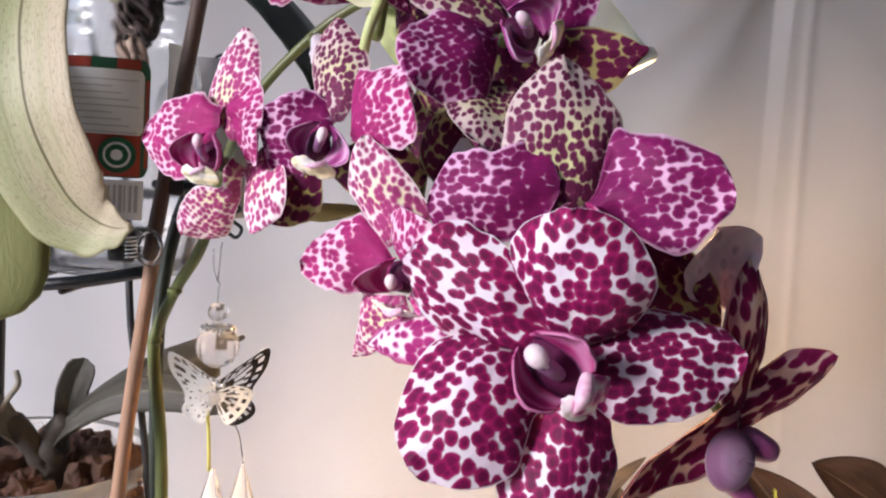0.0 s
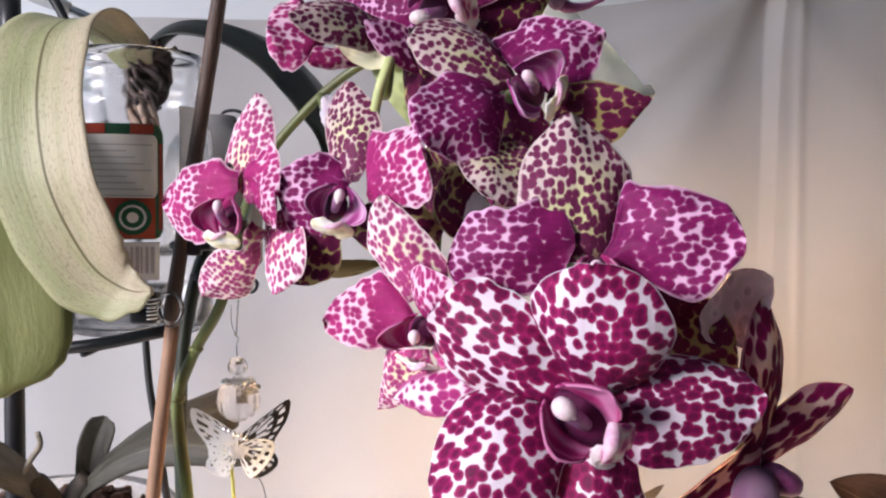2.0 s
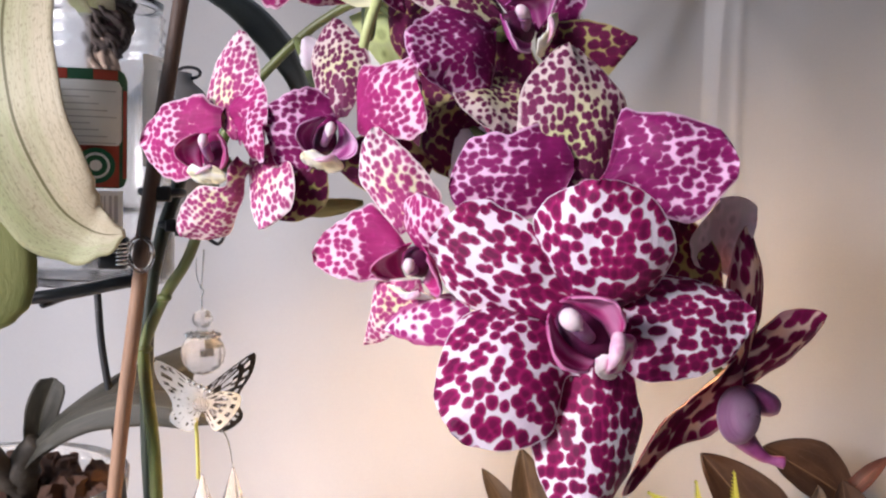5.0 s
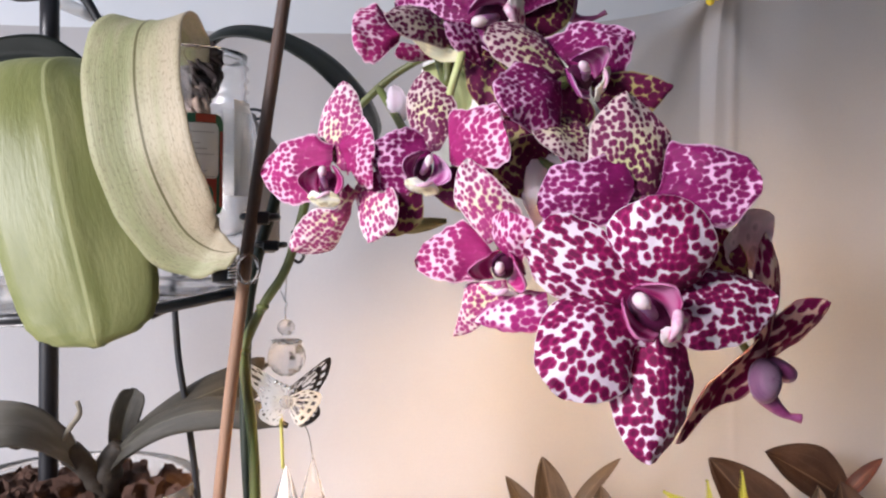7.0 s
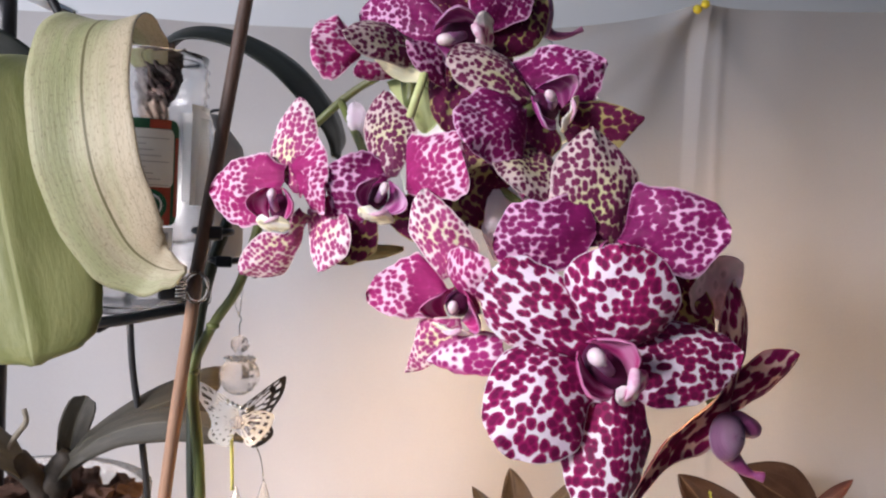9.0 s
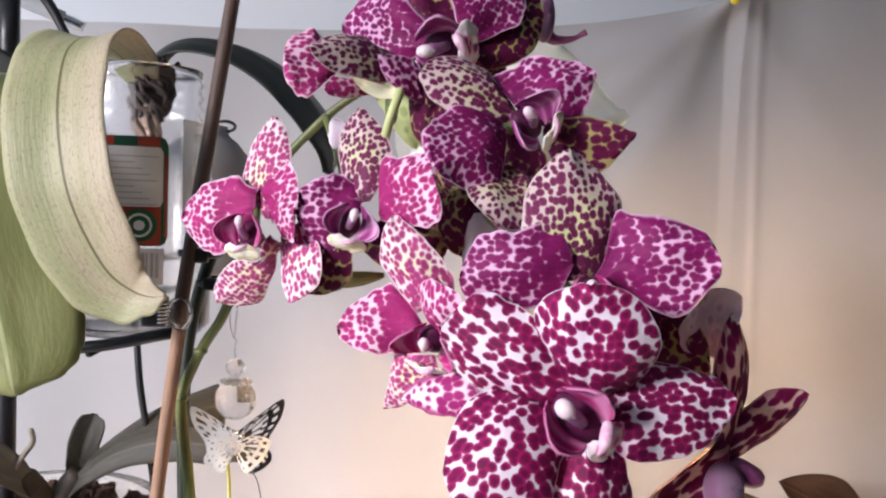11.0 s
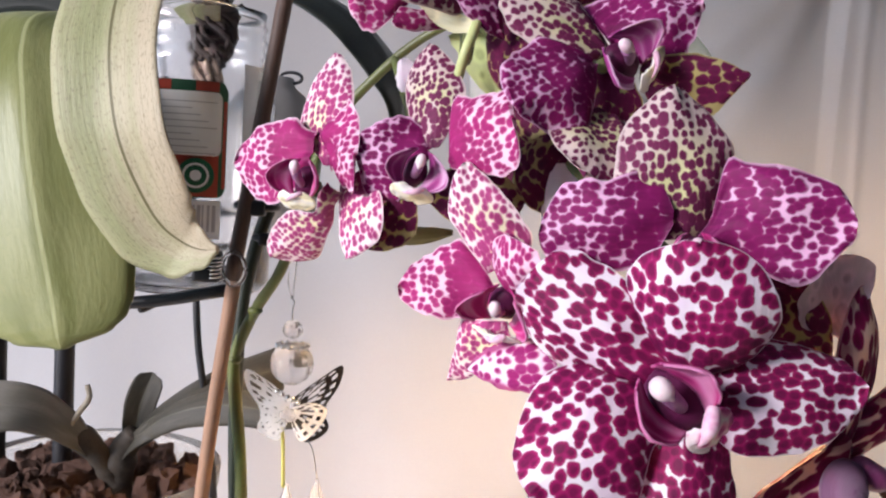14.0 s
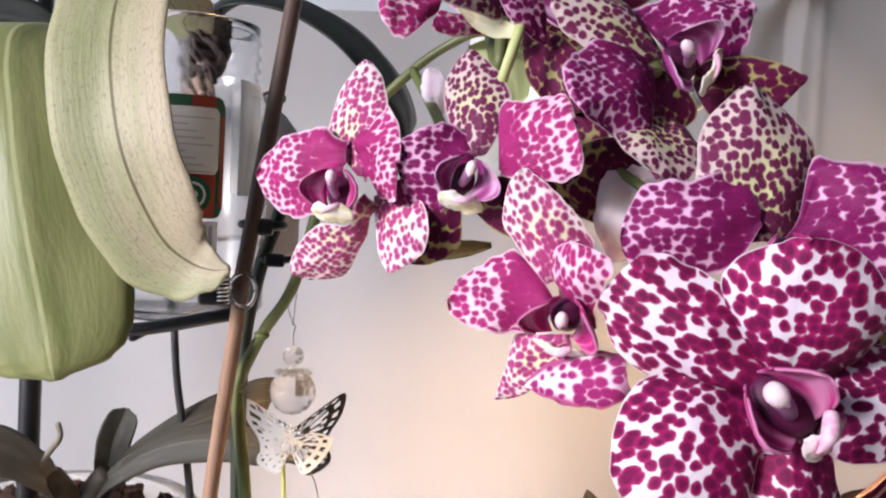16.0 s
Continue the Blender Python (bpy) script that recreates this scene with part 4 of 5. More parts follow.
sepal(bloom, (-1.4, 268.4, 1233.6), (7, 265.5, 1215.5), (-9.1, 2.2, -4.6), DSEP, bend=.05, cup=-.10, half=(8, 39, 45, 50, 50, 44, 36, 22), lean=(38, 12, 14, 14, 9, 9, 7, 2))
sepal(bloom, (-37.2, 256.9, 1253.6), (-20.2, 254.4, 1247.3), (2.2, 1.4, 5.5), CREAMSEP, bend=.06, cup=-.06, half=(7, 19, 35, 43, 47, 50, 43, 34), lean=(-1, -6, -11, -16, -16, -17, -11, -11))
sepal(bloom, (-15.8, 266, 1249.8), (-1.5, 248, 1225.9), (-11.7, 6, -9.8), DSEP, bend=.04, cup=-.08, point=.4)
sepal(bloom, (-8.3, 262, 1233.6), (3.9, 246, 1213), (-10.1, 2, -9.2), DSEP, bend=.04, cup=-.08, point=.3)
petal(bloom, (-41.3, 272, 1258.2), (-59.5, 268, 1260.2), (-2.1, 8, 24.1), PPET, bend=.04, cup=-.08)

# hanging lip of the bloom turned away to the side, and of the one above
def back_lip(bloom, dome, wide, high, ear, tail, thick):
    c, w, h = V(dome), V(wide) - V(dome), V(high) - V(dome)
    f = w.cross(h).normalized() * -1
    f = f if f.y < 0 else -f

    def cup(u, v):
        a, r = 2 * math.pi * u, v
        return c + (w * math.cos(a) + h * math.sin(a)) * r * (1 - .05 * math.sin(2 * a)) + f * (w.length * .75 * math.sqrt(max(0, 1 - .96 * r * r)))

    part("side_lobe", sheet_of(cup, 10, 28, .0006, .02), MAUVE, bloom, "mauve-grey back of a side lobe")
    bm = blob_into(bmesh.new(), Matrix.Translation(V(ear)) @ Euler((0, .5, 0)).to_matrix().to_4x4() @ Matrix.Diagonal((w.length * .85, w.length * .5, w.length * .5, 1)), 3, .15, 2.0)
    part("side_lobe", bm, DARKLIP, bloom, "dark magenta side lobe")
    part("mid_lobe", tube([V(p) for p in tail], lambda t: thick * (1 - .72 * min(1, t * 1.3) + .12 * max(0, t - .8) * 5), 7, 12, .1), DARKLIP, bloom, "dark magenta tail of the lip")


back_lip(TURNED, (69.1, 196, 1138.6), (75.4, 198, 1137.3), (71.1, 199, 1145.1), (77.8, 201, 1141.2), ((70.8, 198, 1134.9), (73.3, 198, 1131.5), (77.5, 197, 1127.9), (82.2, 196, 1126.7)), .0040)
TURNED.data.materials[0] = THROAT
back_lip(UPPER, (37.2, 330, 1290), (42.1, 332, 1290), (38.1, 333, 1301.2), (31.8, 337, 1289.7), ((37.4, 332, 1286.4), (42, 332, 1281.6), (49.5, 330, 1281.7), (55.1, 328, 1284.4)), .0034)

# ---- the spike and its stalks ----
part("stem", tube([V(p) for p in ((-100.1, 330, 1044.4), (-102.1, 331, 1088.2), (-106.4, 332, 1123), (-105.1, 332, 1134), (-97.2, 328, 1150.7), (-86.6, 322, 1168.5), (-76.4, 318, 1204.8), (-68.2, 316, 1222.6), (-54, 312, 1238.7),
     (-39.2, 308, 1251.2), (-24.3, 300, 1256.3), (-11.2, 285, 1244.6), (-3.2, 262, 1221.2), (11.5, 235, 1205.7), (26.9, 215, 1191.3), (45.5, 212, 1176.8), (64.8, 214, 1155.5), (73.9, 212, 1142.5))],
     lambda t: .0026 - .0012 * min(1, t * 1.6), 8, 12, .06), STEM, ORCHID, "green flower spike")
for z in ((-106, 332, 1128.6), (-97.9, 328, 1149)):
    part("node", blob_into(bmesh.new(), Matrix.Translation(V(z)) @ Matrix.Diagonal((.0031, .0031, .0018, 1)), 2, .15), STEM, ORCHID, "swollen stem node")
part("second_stem", tube([V(p) for p in ((-102.9, 336, 1042.9), (-105.9, 336, 1092.6), (-105.8, 336, 1141.9), (-101.1, 336, 1171.4), (-95.3, 337, 1191.1), (-91.7, 338, 1205.9))], .0026, 6, 10), STEMDARK, ORCHID, "dark second stem beside the stake")
for a, m, e in (((-24.3, 300, 1256.3), (-23, 275, 1240.5), (-21.8, 278, 1256.6)), ((-48.2, 310, 1243.9), (-38.4, 275, 1220.6), (-36, 248, 1203.3)),
                ((-75.2, 318, 1207.1), (-71.1, 290, 1199.3), (-64.9, 262, 1197.6)), ((-3.2, 262, 1221.2), (-6.7, 245, 1190.7), (-6.7, 226, 1172.8)),
                ((-11.2, 285, 1244.6), (5.4, 265, 1245.8), (13.8, 240, 1236.4)), ((26.9, 215, 1191.3), (29.3, 204, 1188.7), (31, 196, 1187.5)),
                ((45.5, 212, 1176.8), (33.1, 203, 1162.8), (26.4, 187, 1160.7)), ((73.9, 212, 1142.5), (74.6, 208, 1146.1), (72.4, 204, 1146.5)),
                ((-24.3, 300, 1256.3), (-13, 300, 1270), (-4.9, 281, 1269.5)), ((-13.4, 305, 1270.8), (7.4, 320, 1282.4), (27.3, 337, 1289.6))):
    part("flower_stalk", tube([V(a), V(m), V(e)], lambda t: .0016 + .0006 * t, 8, 8), STEM, ORCHID, "green flower stalk")
part("flower_stalk", tube([V(p) for p in ((-19.1, 252, 1251.9), (-20.6, 249, 1245.9), (-22.8, 247, 1238.9), (-24.5, 250, 1232.1))], .0015, 6, 10), STALKM, ORCHID, "yellow-green flower stalk")
part("bud_scale", blade(V((-39.6, 290, 1227)), V((-43.3, 285, 1241.3)), Vector((.009, -.003, 0)), elliptic(.2), .1, -.2, .0008, .8, 3.3), PALESEP, ORCHID, "pale back of a half-hidden petal")
part("stem_bract", blade(V((-23.6, 262, 1187.4)), V((-50.8, 270, 1184.6)), Vector((.002, -.004, .006)), elliptic(.3), .06, -.1, .001, .4, 5.1), OLIVE, ORCHID, "olive green bract")

# ---- stake and clips ----
STAKE = thing("plant_stake", V((-112.3, 323, 1056.5)), "thin wooden stake holding up the orchid spike", "plant stake")
top, knee, low = V((-84.8, 337, 1327.9)), V((-106.2, 322.5, 1160.7)), V((-116.6, 323.5, 1056.1))
part("upper_stake", tube([top, top.lerp(knee, .5), knee], .0029, 10, 12, .05), WOODD, STAKE, "dark brown stake")
part("lower_stake", tube([knee + Vector((.001, .003, .006)), knee.lerp(low, .5), low], .0027, 10, 12, .05), WOOD, STAKE, "pale brown stake")


def clip(at, coil, label, size=1.0):
    """A spring clip: two finger plates with a coil and a clear ring, or a plain claw round the stake."""
    c = V(at)
    ob = thing("plant_clip", c, label, "clip", "plant clips")
    P = lambda x, y, z: c + Vector((x, y, z)) * size
    ring = lambda rx_, rz_, x0, y0, r: tube_into(bmesh.new(), [P(x0 + rx_ * math.cos(a), y0 - .0012 * math.cos(a), rz_ * math.sin(a)) for a in (i * math.pi / 14 for i in range(29))], r * size, 8)
    if coil:
        for k in (-1, 1):
            bm = box_into(bmesh.new(), P(-.0105, -.0058, .0030 * k - .0028), P(-.0010, .0020, .0030 * k + .0028), .0012 * size)
            part("grip", bm, BLACK, ob, "black finger plate")
        bm = bmesh.new()
        tube_into(bm, [P(-.0016 + .0020 * math.cos(a), -.0066 + .0020 * math.sin(a), -.0045 + a * .00022) for a in (i * .45 for i in range(92))], .00040 * size, 6)
        part("spring", bm, CHROME, ob, "coiled steel spring")
        part("ring", ring(.0046, .0060, .0048, -.0060, .0008), GLASS, ob, "clear plastic ring")
    else:
        part("body", box_into(bmesh.new(), P(-.0045, -.0085, -.0030), P(.0045, -.0040, .0030), .0012 * size), BLACK, ob, "black moulded body")
        for k in (-1, 1):
            bm = bmesh.new()
            tube_into(bm, spline([P(.0020 * k, -.0060, 0), P(.0066 * k, -.0045, .0006), P(.0072 * k, .0010, .0004), P(.0036 * k, .0048, 0)], 5), .0017 * size, 8)
            part("jaw", bm, BLACK, ob, "curved black jaw")


clip((-107.3, 317, 1166.5), True, "small black spring clip with a clear ring on the stake")
clip((-99.7, 332, 1188.1), False, "small black claw clip gripping stake and stem")
clip((-95.0, 336, 1176.0), False, "small black claw clip behind the stem", .8)


# ---- leaves ----
def strap(points, widths, side, fold=0.12, thick=0.0016, steps=7, cols=12, turn=None):
    """A strap leaf along a line; side is the vector across it, towards the tip turn; widths run from base to tip."""
    line = spline(points, steps)
    n = len(line)
    bm = bmesh.new()
    foot, end = Vector(side).normalized(), Vector(turn or side).normalized()
    sheets = [[], []]
    skin, where = bm.loops.layers.uv.new("skin"), {}
    for i, p in enumerate(line):
        d = (line[min(i + 1, n - 1)] - line[max(i - 1, 0)]).normalized()
        s = foot.lerp(end, max(0.0, min(1.0, (i / (n - 1) - 0.55) * 4)))
        x = (s - d * s.dot(d)).normalized()
        f = x.cross(d)
        t = i / (n - 1) * (len(widths) - 1)
        k = min(int(t), len(widths) - 2)
        w = widths[k] + (widths[k + 1] - widths[k]) * (t - k) * (t - k) * (3 - 2 * (t - k))
        for sheet, off in zip(sheets, (0, -thick)):
            row = []
            for j in range(cols + 1):
                v = 2 * j / cols - 1
                h = fold * w * (abs(v) ** 1.3 - .45) - .02 * w * math.exp(-(v / .08) ** 2) + .022 * w * noise.noise(p * 30 + Vector((v * 1.5, 0, 0)))
                row.append(bm.verts.new(p + x * (v * w * .5) + f * (h + off * (1 - .6 * v ** 4))))
                where[row[-1]] = (v * .5 + .5, i / (n - 1))
            sheet.append(row)
    a, b = sheets
    for i in range(n - 1):
        for j in range(cols):
            bm.faces.new((a[i][j], a[i][j + 1], a[i + 1][j + 1], a[i + 1][j]))
            bm.faces.new((b[i][j], b[i + 1][j], b[i + 1][j + 1], b[i][j + 1]))
        for j in (0, cols):
            bm.faces.new((a[i][j], a[i + 1][j], b[i + 1][j], b[i][j]))
    for i in (0, n - 1):
        for j in range(cols):
            bm.faces.new((a[i][j], a[i][j + 1], b[i][j + 1], b[i][j]))
    for face in bm.faces:
        for loop in face.loops:
            loop[skin].uv = where[loop.vert]
    bmesh.ops.recalc_face_normals(bm, faces=bm.faces)
    return bm


JAR = V((-140, 386, 1209.8))
JR = .0325
ztop, zlow = V((-136.9, 388, 1269.8)).z, V((-135.2, 388, 1148.3)).z
JARPLANT = thing("jar_orchid", (JAR.x, JAR.y, ztop - .06), "orchid with broad drooping leaves rooted in a clear jar", "orchid")
part("leaf", strap([V(p) for p in ((-139, 382, 1262), (-143, 364, 1273), (-148, 341, 1276), (-150.5, 324, 1268), (-149.8, 312.5, 1253), (-146.8, 303.5, 1235), (-141.7, 298, 1215), (-135.6, 298.5, 1198), (-127.5, 301, 1183), (-118.5, 302, 1176), (-111, 300, 1174), (-104.4, 298, 1174.5))],
     (.018, .030, .038, .0425, .0440, .0435, .0445, .0440, .0385, .0280, .0150, .003), (1, -.35, 0), -.12, steps=8, cols=16, turn=(1, -.35, .9)), LEAFT, JARPLANT, "pale tan-green leaf with dark lengthwise lines")
part("leaf", strap([V(p) for p in ((-160.9, 388, 1256.1), (-183.2, 378, 1260.2), (-197, 354, 1255.5), (-194.4, 338, 1241.8), (-187.3, 327, 1223.3), (-179.3, 319, 1193.6), (-171.2, 313, 1167.2), (-165.1, 309, 1145.9), (-162.2, 307, 1133.7))],
     (.014, .022, .030, .036, .042, .046, .050, .053, .056, .059, .061, .062, .062, .062, .0615, .0605, .0585, .0550, .048, .036, .004), (1, .02, -.12), .09, steps=10), LEAFG, JARPLANT, "broad green drooping leaf")
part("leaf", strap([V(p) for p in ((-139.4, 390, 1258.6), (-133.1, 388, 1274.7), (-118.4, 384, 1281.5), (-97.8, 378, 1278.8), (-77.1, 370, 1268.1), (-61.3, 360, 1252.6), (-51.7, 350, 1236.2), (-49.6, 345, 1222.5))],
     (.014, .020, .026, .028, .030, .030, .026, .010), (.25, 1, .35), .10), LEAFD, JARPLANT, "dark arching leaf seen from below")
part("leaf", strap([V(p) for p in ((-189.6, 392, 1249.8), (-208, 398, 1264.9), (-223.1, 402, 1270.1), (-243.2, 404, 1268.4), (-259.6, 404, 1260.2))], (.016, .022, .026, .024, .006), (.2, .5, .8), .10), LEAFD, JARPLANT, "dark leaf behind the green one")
bm = bmesh.new()
rnd = random.Random(5)
for i in range(60):
    pts, a = [], rnd.uniform(0, 6.28)
    for k in range(5):
        r = rnd.uniform(.002, .0125) * (1.1 - k * .10)
        a += rnd.uniform(.4, 1.5)
        pts.append(Vector((JAR.x + .004 + r * math.cos(a), JAR.y + r * math.sin(a), ztop + .002 - k * .006 + rnd.uniform(-.003, .003))))
    tube_into(bm, spline(pts, 5), .0012, 6, .3)
part("roots", bm, ROOTS, JARPLANT, "tangle of dark brown roots")
bm = bmesh.new()
for i in range(18):
    pts, a = [], rnd.uniform(0, 6.28)
    for k in range(4):
        r = rnd.uniform(.001, .0075)
        a += rnd.uniform(.4, 1.2)
        pts.append(Vector((JAR.x + .003 + r * math.cos(a), JAR.y + r * math.sin(a), ztop - .018 - k * .007 + rnd.uniform(-.002, .002))))
    tube_into(bm, spline(pts, 5), .0016, 6, .3)
part("root_ends", bm, ROOTTAN, JARPLANT, "pale tan root ends")

GJ = thing("glass_jar", (JAR.x, JAR.y, zlow), "clear screw-neck jar with a red and green label", "jar")
h = ztop - zlow
outer = [(.004, 0), (JR * .9, 0), (JR, .004), (JR, h * .66), (JR * .97, h * .72), (JR * .86, h * .80), (JR * .82, h * .84), (JR * .865, h * .855), (JR * .835, h * .87), (JR * .835, h * .885), (JR * .865, h * .90), (JR * .835, h * .915), (JR * .835, h * .935), (JR * .865, h * .95), (JR * .82, h * .965), (JR * .84, h)]
inner = [(r - .0014, max(z, .003)) for r, z in reversed(outer)]
part("body", lathe_into(bmesh.new(), outer + inner, Matrix.Translation((JAR.x, JAR.y, zlow)), 48), GLASS, GJ, "clear jar body").visible_shadow = False


def label_patch(a0, a1, z0, z1, lift, material, name, words="", corner=0.0):
    """A patch that lies round the jar, between two angles and two heights, with rounded corners."""
    bm = bmesh.new()
    n = 32 if corner else 14
    low, high = [], []
    for i in range(n + 1):
        a = a0 + (a1 - a0) * i / n
        d = min(a - a0, a1 - a) * JR
        cut = corner - math.sqrt(max(0.0, corner ** 2 - (corner - d) ** 2)) if d < corner else 0.0
        x, y = JAR.x + (JR + lift) * math.sin(LO + a), JAR.y - (JR + lift) * math.cos(LO + a)
        low.append(bm.verts.new((x, y, z0 + cut)))
        high.append(bm.verts.new((x, y, z1 - cut)))
    for i in range(n):
        bm.faces.new((low[i], low[i + 1], high[i + 1], high[i]))
    bmesh.ops.solidify(bm, geom=bm.faces[:], thickness=.0002)
    return part(name, bm, material, GJ, words)


LT, LB = 1.237, 1.1895
LO = .30
LA, LE = -.95, .34
label_patch(.95 - LO, 2.7 - LO, 1.199, 1.246, -.0040, MILKY2, "lining", "milky beige film inside the jar").visible_shadow = False
# the reflected window and some mist, put in as a pale patch
label_patch(-1.25, -.12, 1.2385, 1.2600, -.0080, MISTGLEAM, "mist_and_gleam", "mist and pale window reflection painted on the jar").visible_shadow = False
label_patch(LA, LE, LB, LT, .0003, LABELG, "label", "green label edge", .004)
for p, q in ((-.70, -.36), (-.06, .22)):
    label_patch(p, q, LT - .0042, LT - .0003, .0006, LABELR, "label_stripe", "red stripe")
label_patch(LE - .055, LE - .012, LB + .004, LT - .008, .0006, LABELR, "label_edge", "red edge strip")
label_patch(LA + .04, LE - .10, LB + .0004, LB + (LT - LB) * .38, .0005, LABELR, "label_foot", "red label foot")
label_patch(LA + .20, LE - .075, LB + (LT - LB) * .36, LT - .0045, .0007, LABELW, "label_panel", "white text panel", .0022)
label_patch(LA + .05, LE - .05, LB - .017, LB - .001, .0004, LABELW, "barcode_panel", "white barcode panel")
for i in range(9):
    zz = LT - .0085 - i * .0026
    label_patch(LA + .27, LE - (.14 + .10 * ((i * 7) % 4)), zz - .0004, zz, .0010, INK, "text_bar")
for i in range(9):
    label_patch(-.30 + i * .06, -.30 + i * .06 + .02 + .012 * (i % 3), LB - .014, LB - .003, .0008, INK, "barcode_bar")
zc, ac = LB + (LT - LB) * .19, .27
for r, lift, m_ in ((.0072, .0009, LABELG), (.0052, .0012, LABELW), (.0042, .0015, LABELG), (.0022, .0018, LABELW)):
    bm = bmesh.new()
    vs = [bm.verts.new((JAR.x + (JR + lift) * math.sin(ac + r / JR * math.cos(t)), JAR.y - (JR + lift) * math.cos(ac + r / JR * math.cos(t)), zc + r * math.sin(t))) for t in (i * math.pi / 16 for i in range(32))]
    bm.faces.new(vs)
    part("round_mark", bm, m_, GJ, "round green and white mark")

c2 = tuple(V((-129.9, 480, 1220)))
zb = zlow + .020
MJ = thing("frosted_bottle", (c2[0], c2[1], zb), "milky beige plastic bottle behind the jar", "bottle")
prof = [(.004, 0), (.023, 0), (.026, .004), (.026, .054), (.024, .066), (.017, .075), (.012, .079), (.011, .084)]
part("body", lathe_into(bmesh.new(), prof, Matrix.Translation((c2[0], c2[1], zb)), 40), MILKY, MJ, "milky body")
loop = [Vector((c2[0] + .010 + .006 * math.cos(a), c2[1] - .002, zb + .084 + .003 * math.sin(a))) for a in (i * math.pi / 10 for i in range(21))]
bm = tube_into(bmesh.new(), loop, .0009, 8)
part("loop", bm, BLACK, MJ, "black wire loop")

# ---- the black wire rack ----
RACK = thing("wire_rack", (-.235, .468, .84), "black steel wire plant rack with thin rods", "plant rack")


def rod(points, r, name="rod", label=""):
    return part(name, tube([Vector(p) for p in points], r, 4, 10), BLACK, RACK, label)


px_, py_ = -.236, .468
rod([(px_, py_, .84), (px_, py_, 1.2), (px_, py_, V((-235.8, 468, 1317.4)).z)], .0055, "post")
x2 = V((-273.2, 468, 1295.7)).x
rod([(x2, py_, V((-273, 468, 1270.7)).z - .3), (x2, py_, 1.2), (x2, py_, V((-273.4, 468, 1317.2)).z)], .0048, "post")
zt = V((-256.3, 468, 1317.3)).z
rod([(x2 - .12, py_, zt), (x2, py_, zt + .001), ((x2 + px_) / 2, py_, zt - .002), (px_, py_, zt)], .0028, "top_rail")
zs = zlow - .006
rod([V((-233.9, 360, 1138.6)), V((-156.2, 352, 1144.7)), V((-112.3, 345, 1153.9))], .0026, "shelf_rod")
rod([V((-257.5, 420, 1139.5)), V((-169, 410, 1146)), V((-118.6, 388, 1153.1))], .0026, "shelf_rod")
for k in range(4):
    x = -.235 + k * .028
    rod([(x, .352, zs), (x, .40, zs), (x, .468, zs)], .0016, "cross_wire")
rod([(-.36, .468, zs), (-.25, .468, zs), (-.14, .468, zs)], .0026, "back_rod")
rod([(-.25, .482, zb - .0018), (-.16, .482, zb - .0018), (-.118, .482, zb - .0018)], .0018, "rear_rod")
rod([(-.25, .464, zb - .0018), (-.16, .464, zb - .0018), (-.118, .464, zb - .0018)], .0018, "rear_rod")

ty = .372
tl, tr_ = V((-262.1, 372, 1159)), V((-206, 372, 1159.4))
tz0, tz1 = V((-215.8, 372, 1134.4)).z, V((-215.9, 372, 1158.8)).z
TRAY = thing("clear_tray", ((tl.x + tr_.x) / 2, ty + .04, tz0), "shallow clear plastic tray on the rack", "tray")
for lo, hi in (((tl.x, ty, tz0), (tr_.x, ty + .002, tz1)), ((tr_.x - .002, ty + .002, tz0), (tr_.x, ty + .088, tz1)), ((tl.x, ty + .088, tz0), (tr_.x, ty + .09, tz1)), ((tl.x, ty + .002, tz0), (tr_.x - .002, ty + .088, tz0 + .002))):
    part("wall", box_into(bmesh.new(), lo, hi, .0006), POTCLEAR, TRAY, "clear thin wall").visible_shadow = False
bm = box_into(bmesh.new(), (tl.x, ty - .003, tz1 - .004), (tr_.x + .003, ty - .0005, tz1), .0008)
part("rim", bm, POTCLEAR, TRAY, "clear folded rim")
rod([(tl.x, ty + .02, tz0 - .0027), (-.3, ty + .02, tz0 - .0027), (px_, ty + .02, tz0 - .0027)], .0025, "tray_rod")
rod([(tl.x, ty + .07, tz0 - .0027), (-.3, ty + .07, tz0 - .0027), (px_, ty + .07, tz0 - .0027)], .0025, "tray_rod")

CAB = thing("black_cable", V((-150.9, 462, 1041.5)), "thin black cable hanging behind the leaves", "cable")
part("cable", tube([V(p) for p in ((-236.5, 470, 1339.2), (-219.7, 472, 1320), (-209.6, 472, 1303.7), (-197.1, 470, 1277.2), (-170.2, 465, 1192.3), (-164.1, 463, 1146.7), (-160.6, 462, 1107.5), (-155.4, 462, 1074.6), (-150.1, 462, 1034.9), (-146.9, 462, 1001.5))], lambda t: .0036 - .0016 * min(1, t * 3), 6, 10), RUBBER, CAB)
WAND = thing("white_rod", V((-214.9, 520, 1312.6)), "white rod with a grey metal end", "rod")
part("shaft", tube([V((-301.8, 500, 1353.8)), V((-265.5, 510, 1332.3)), V((-226.4, 520, 1317.5))], .0042, 5, 12), WHITEROD, WAND, "white shaft")
part("tip", tube([V((-226.8, 520, 1317.5)), V((-221.1, 521, 1315.2)), V((-215.4, 522, 1312.9))], .0032, 4, 10), CHROME, WAND, "grey metal end")
FRAG = thing("dry_leaf", V((-294.1, 460, 1323.6)), "pinkish grey dry leaf hanging from the rack", "leaf")
part("blade", strap([V((-308.5, 460, 1343.1)), V((-294.2, 455, 1322.4)), V((-286.8, 452, 1307.3)), V((-283, 450, 1294.1))], (.02, .026, .022, .004), (1, -.2, .3)), mat("pinkish_dry_leaf", (.36, .30, .29), .7), FRAG)

# ---- butterfly pendant ----
PC = V((-90.2, 365, 1121.1))
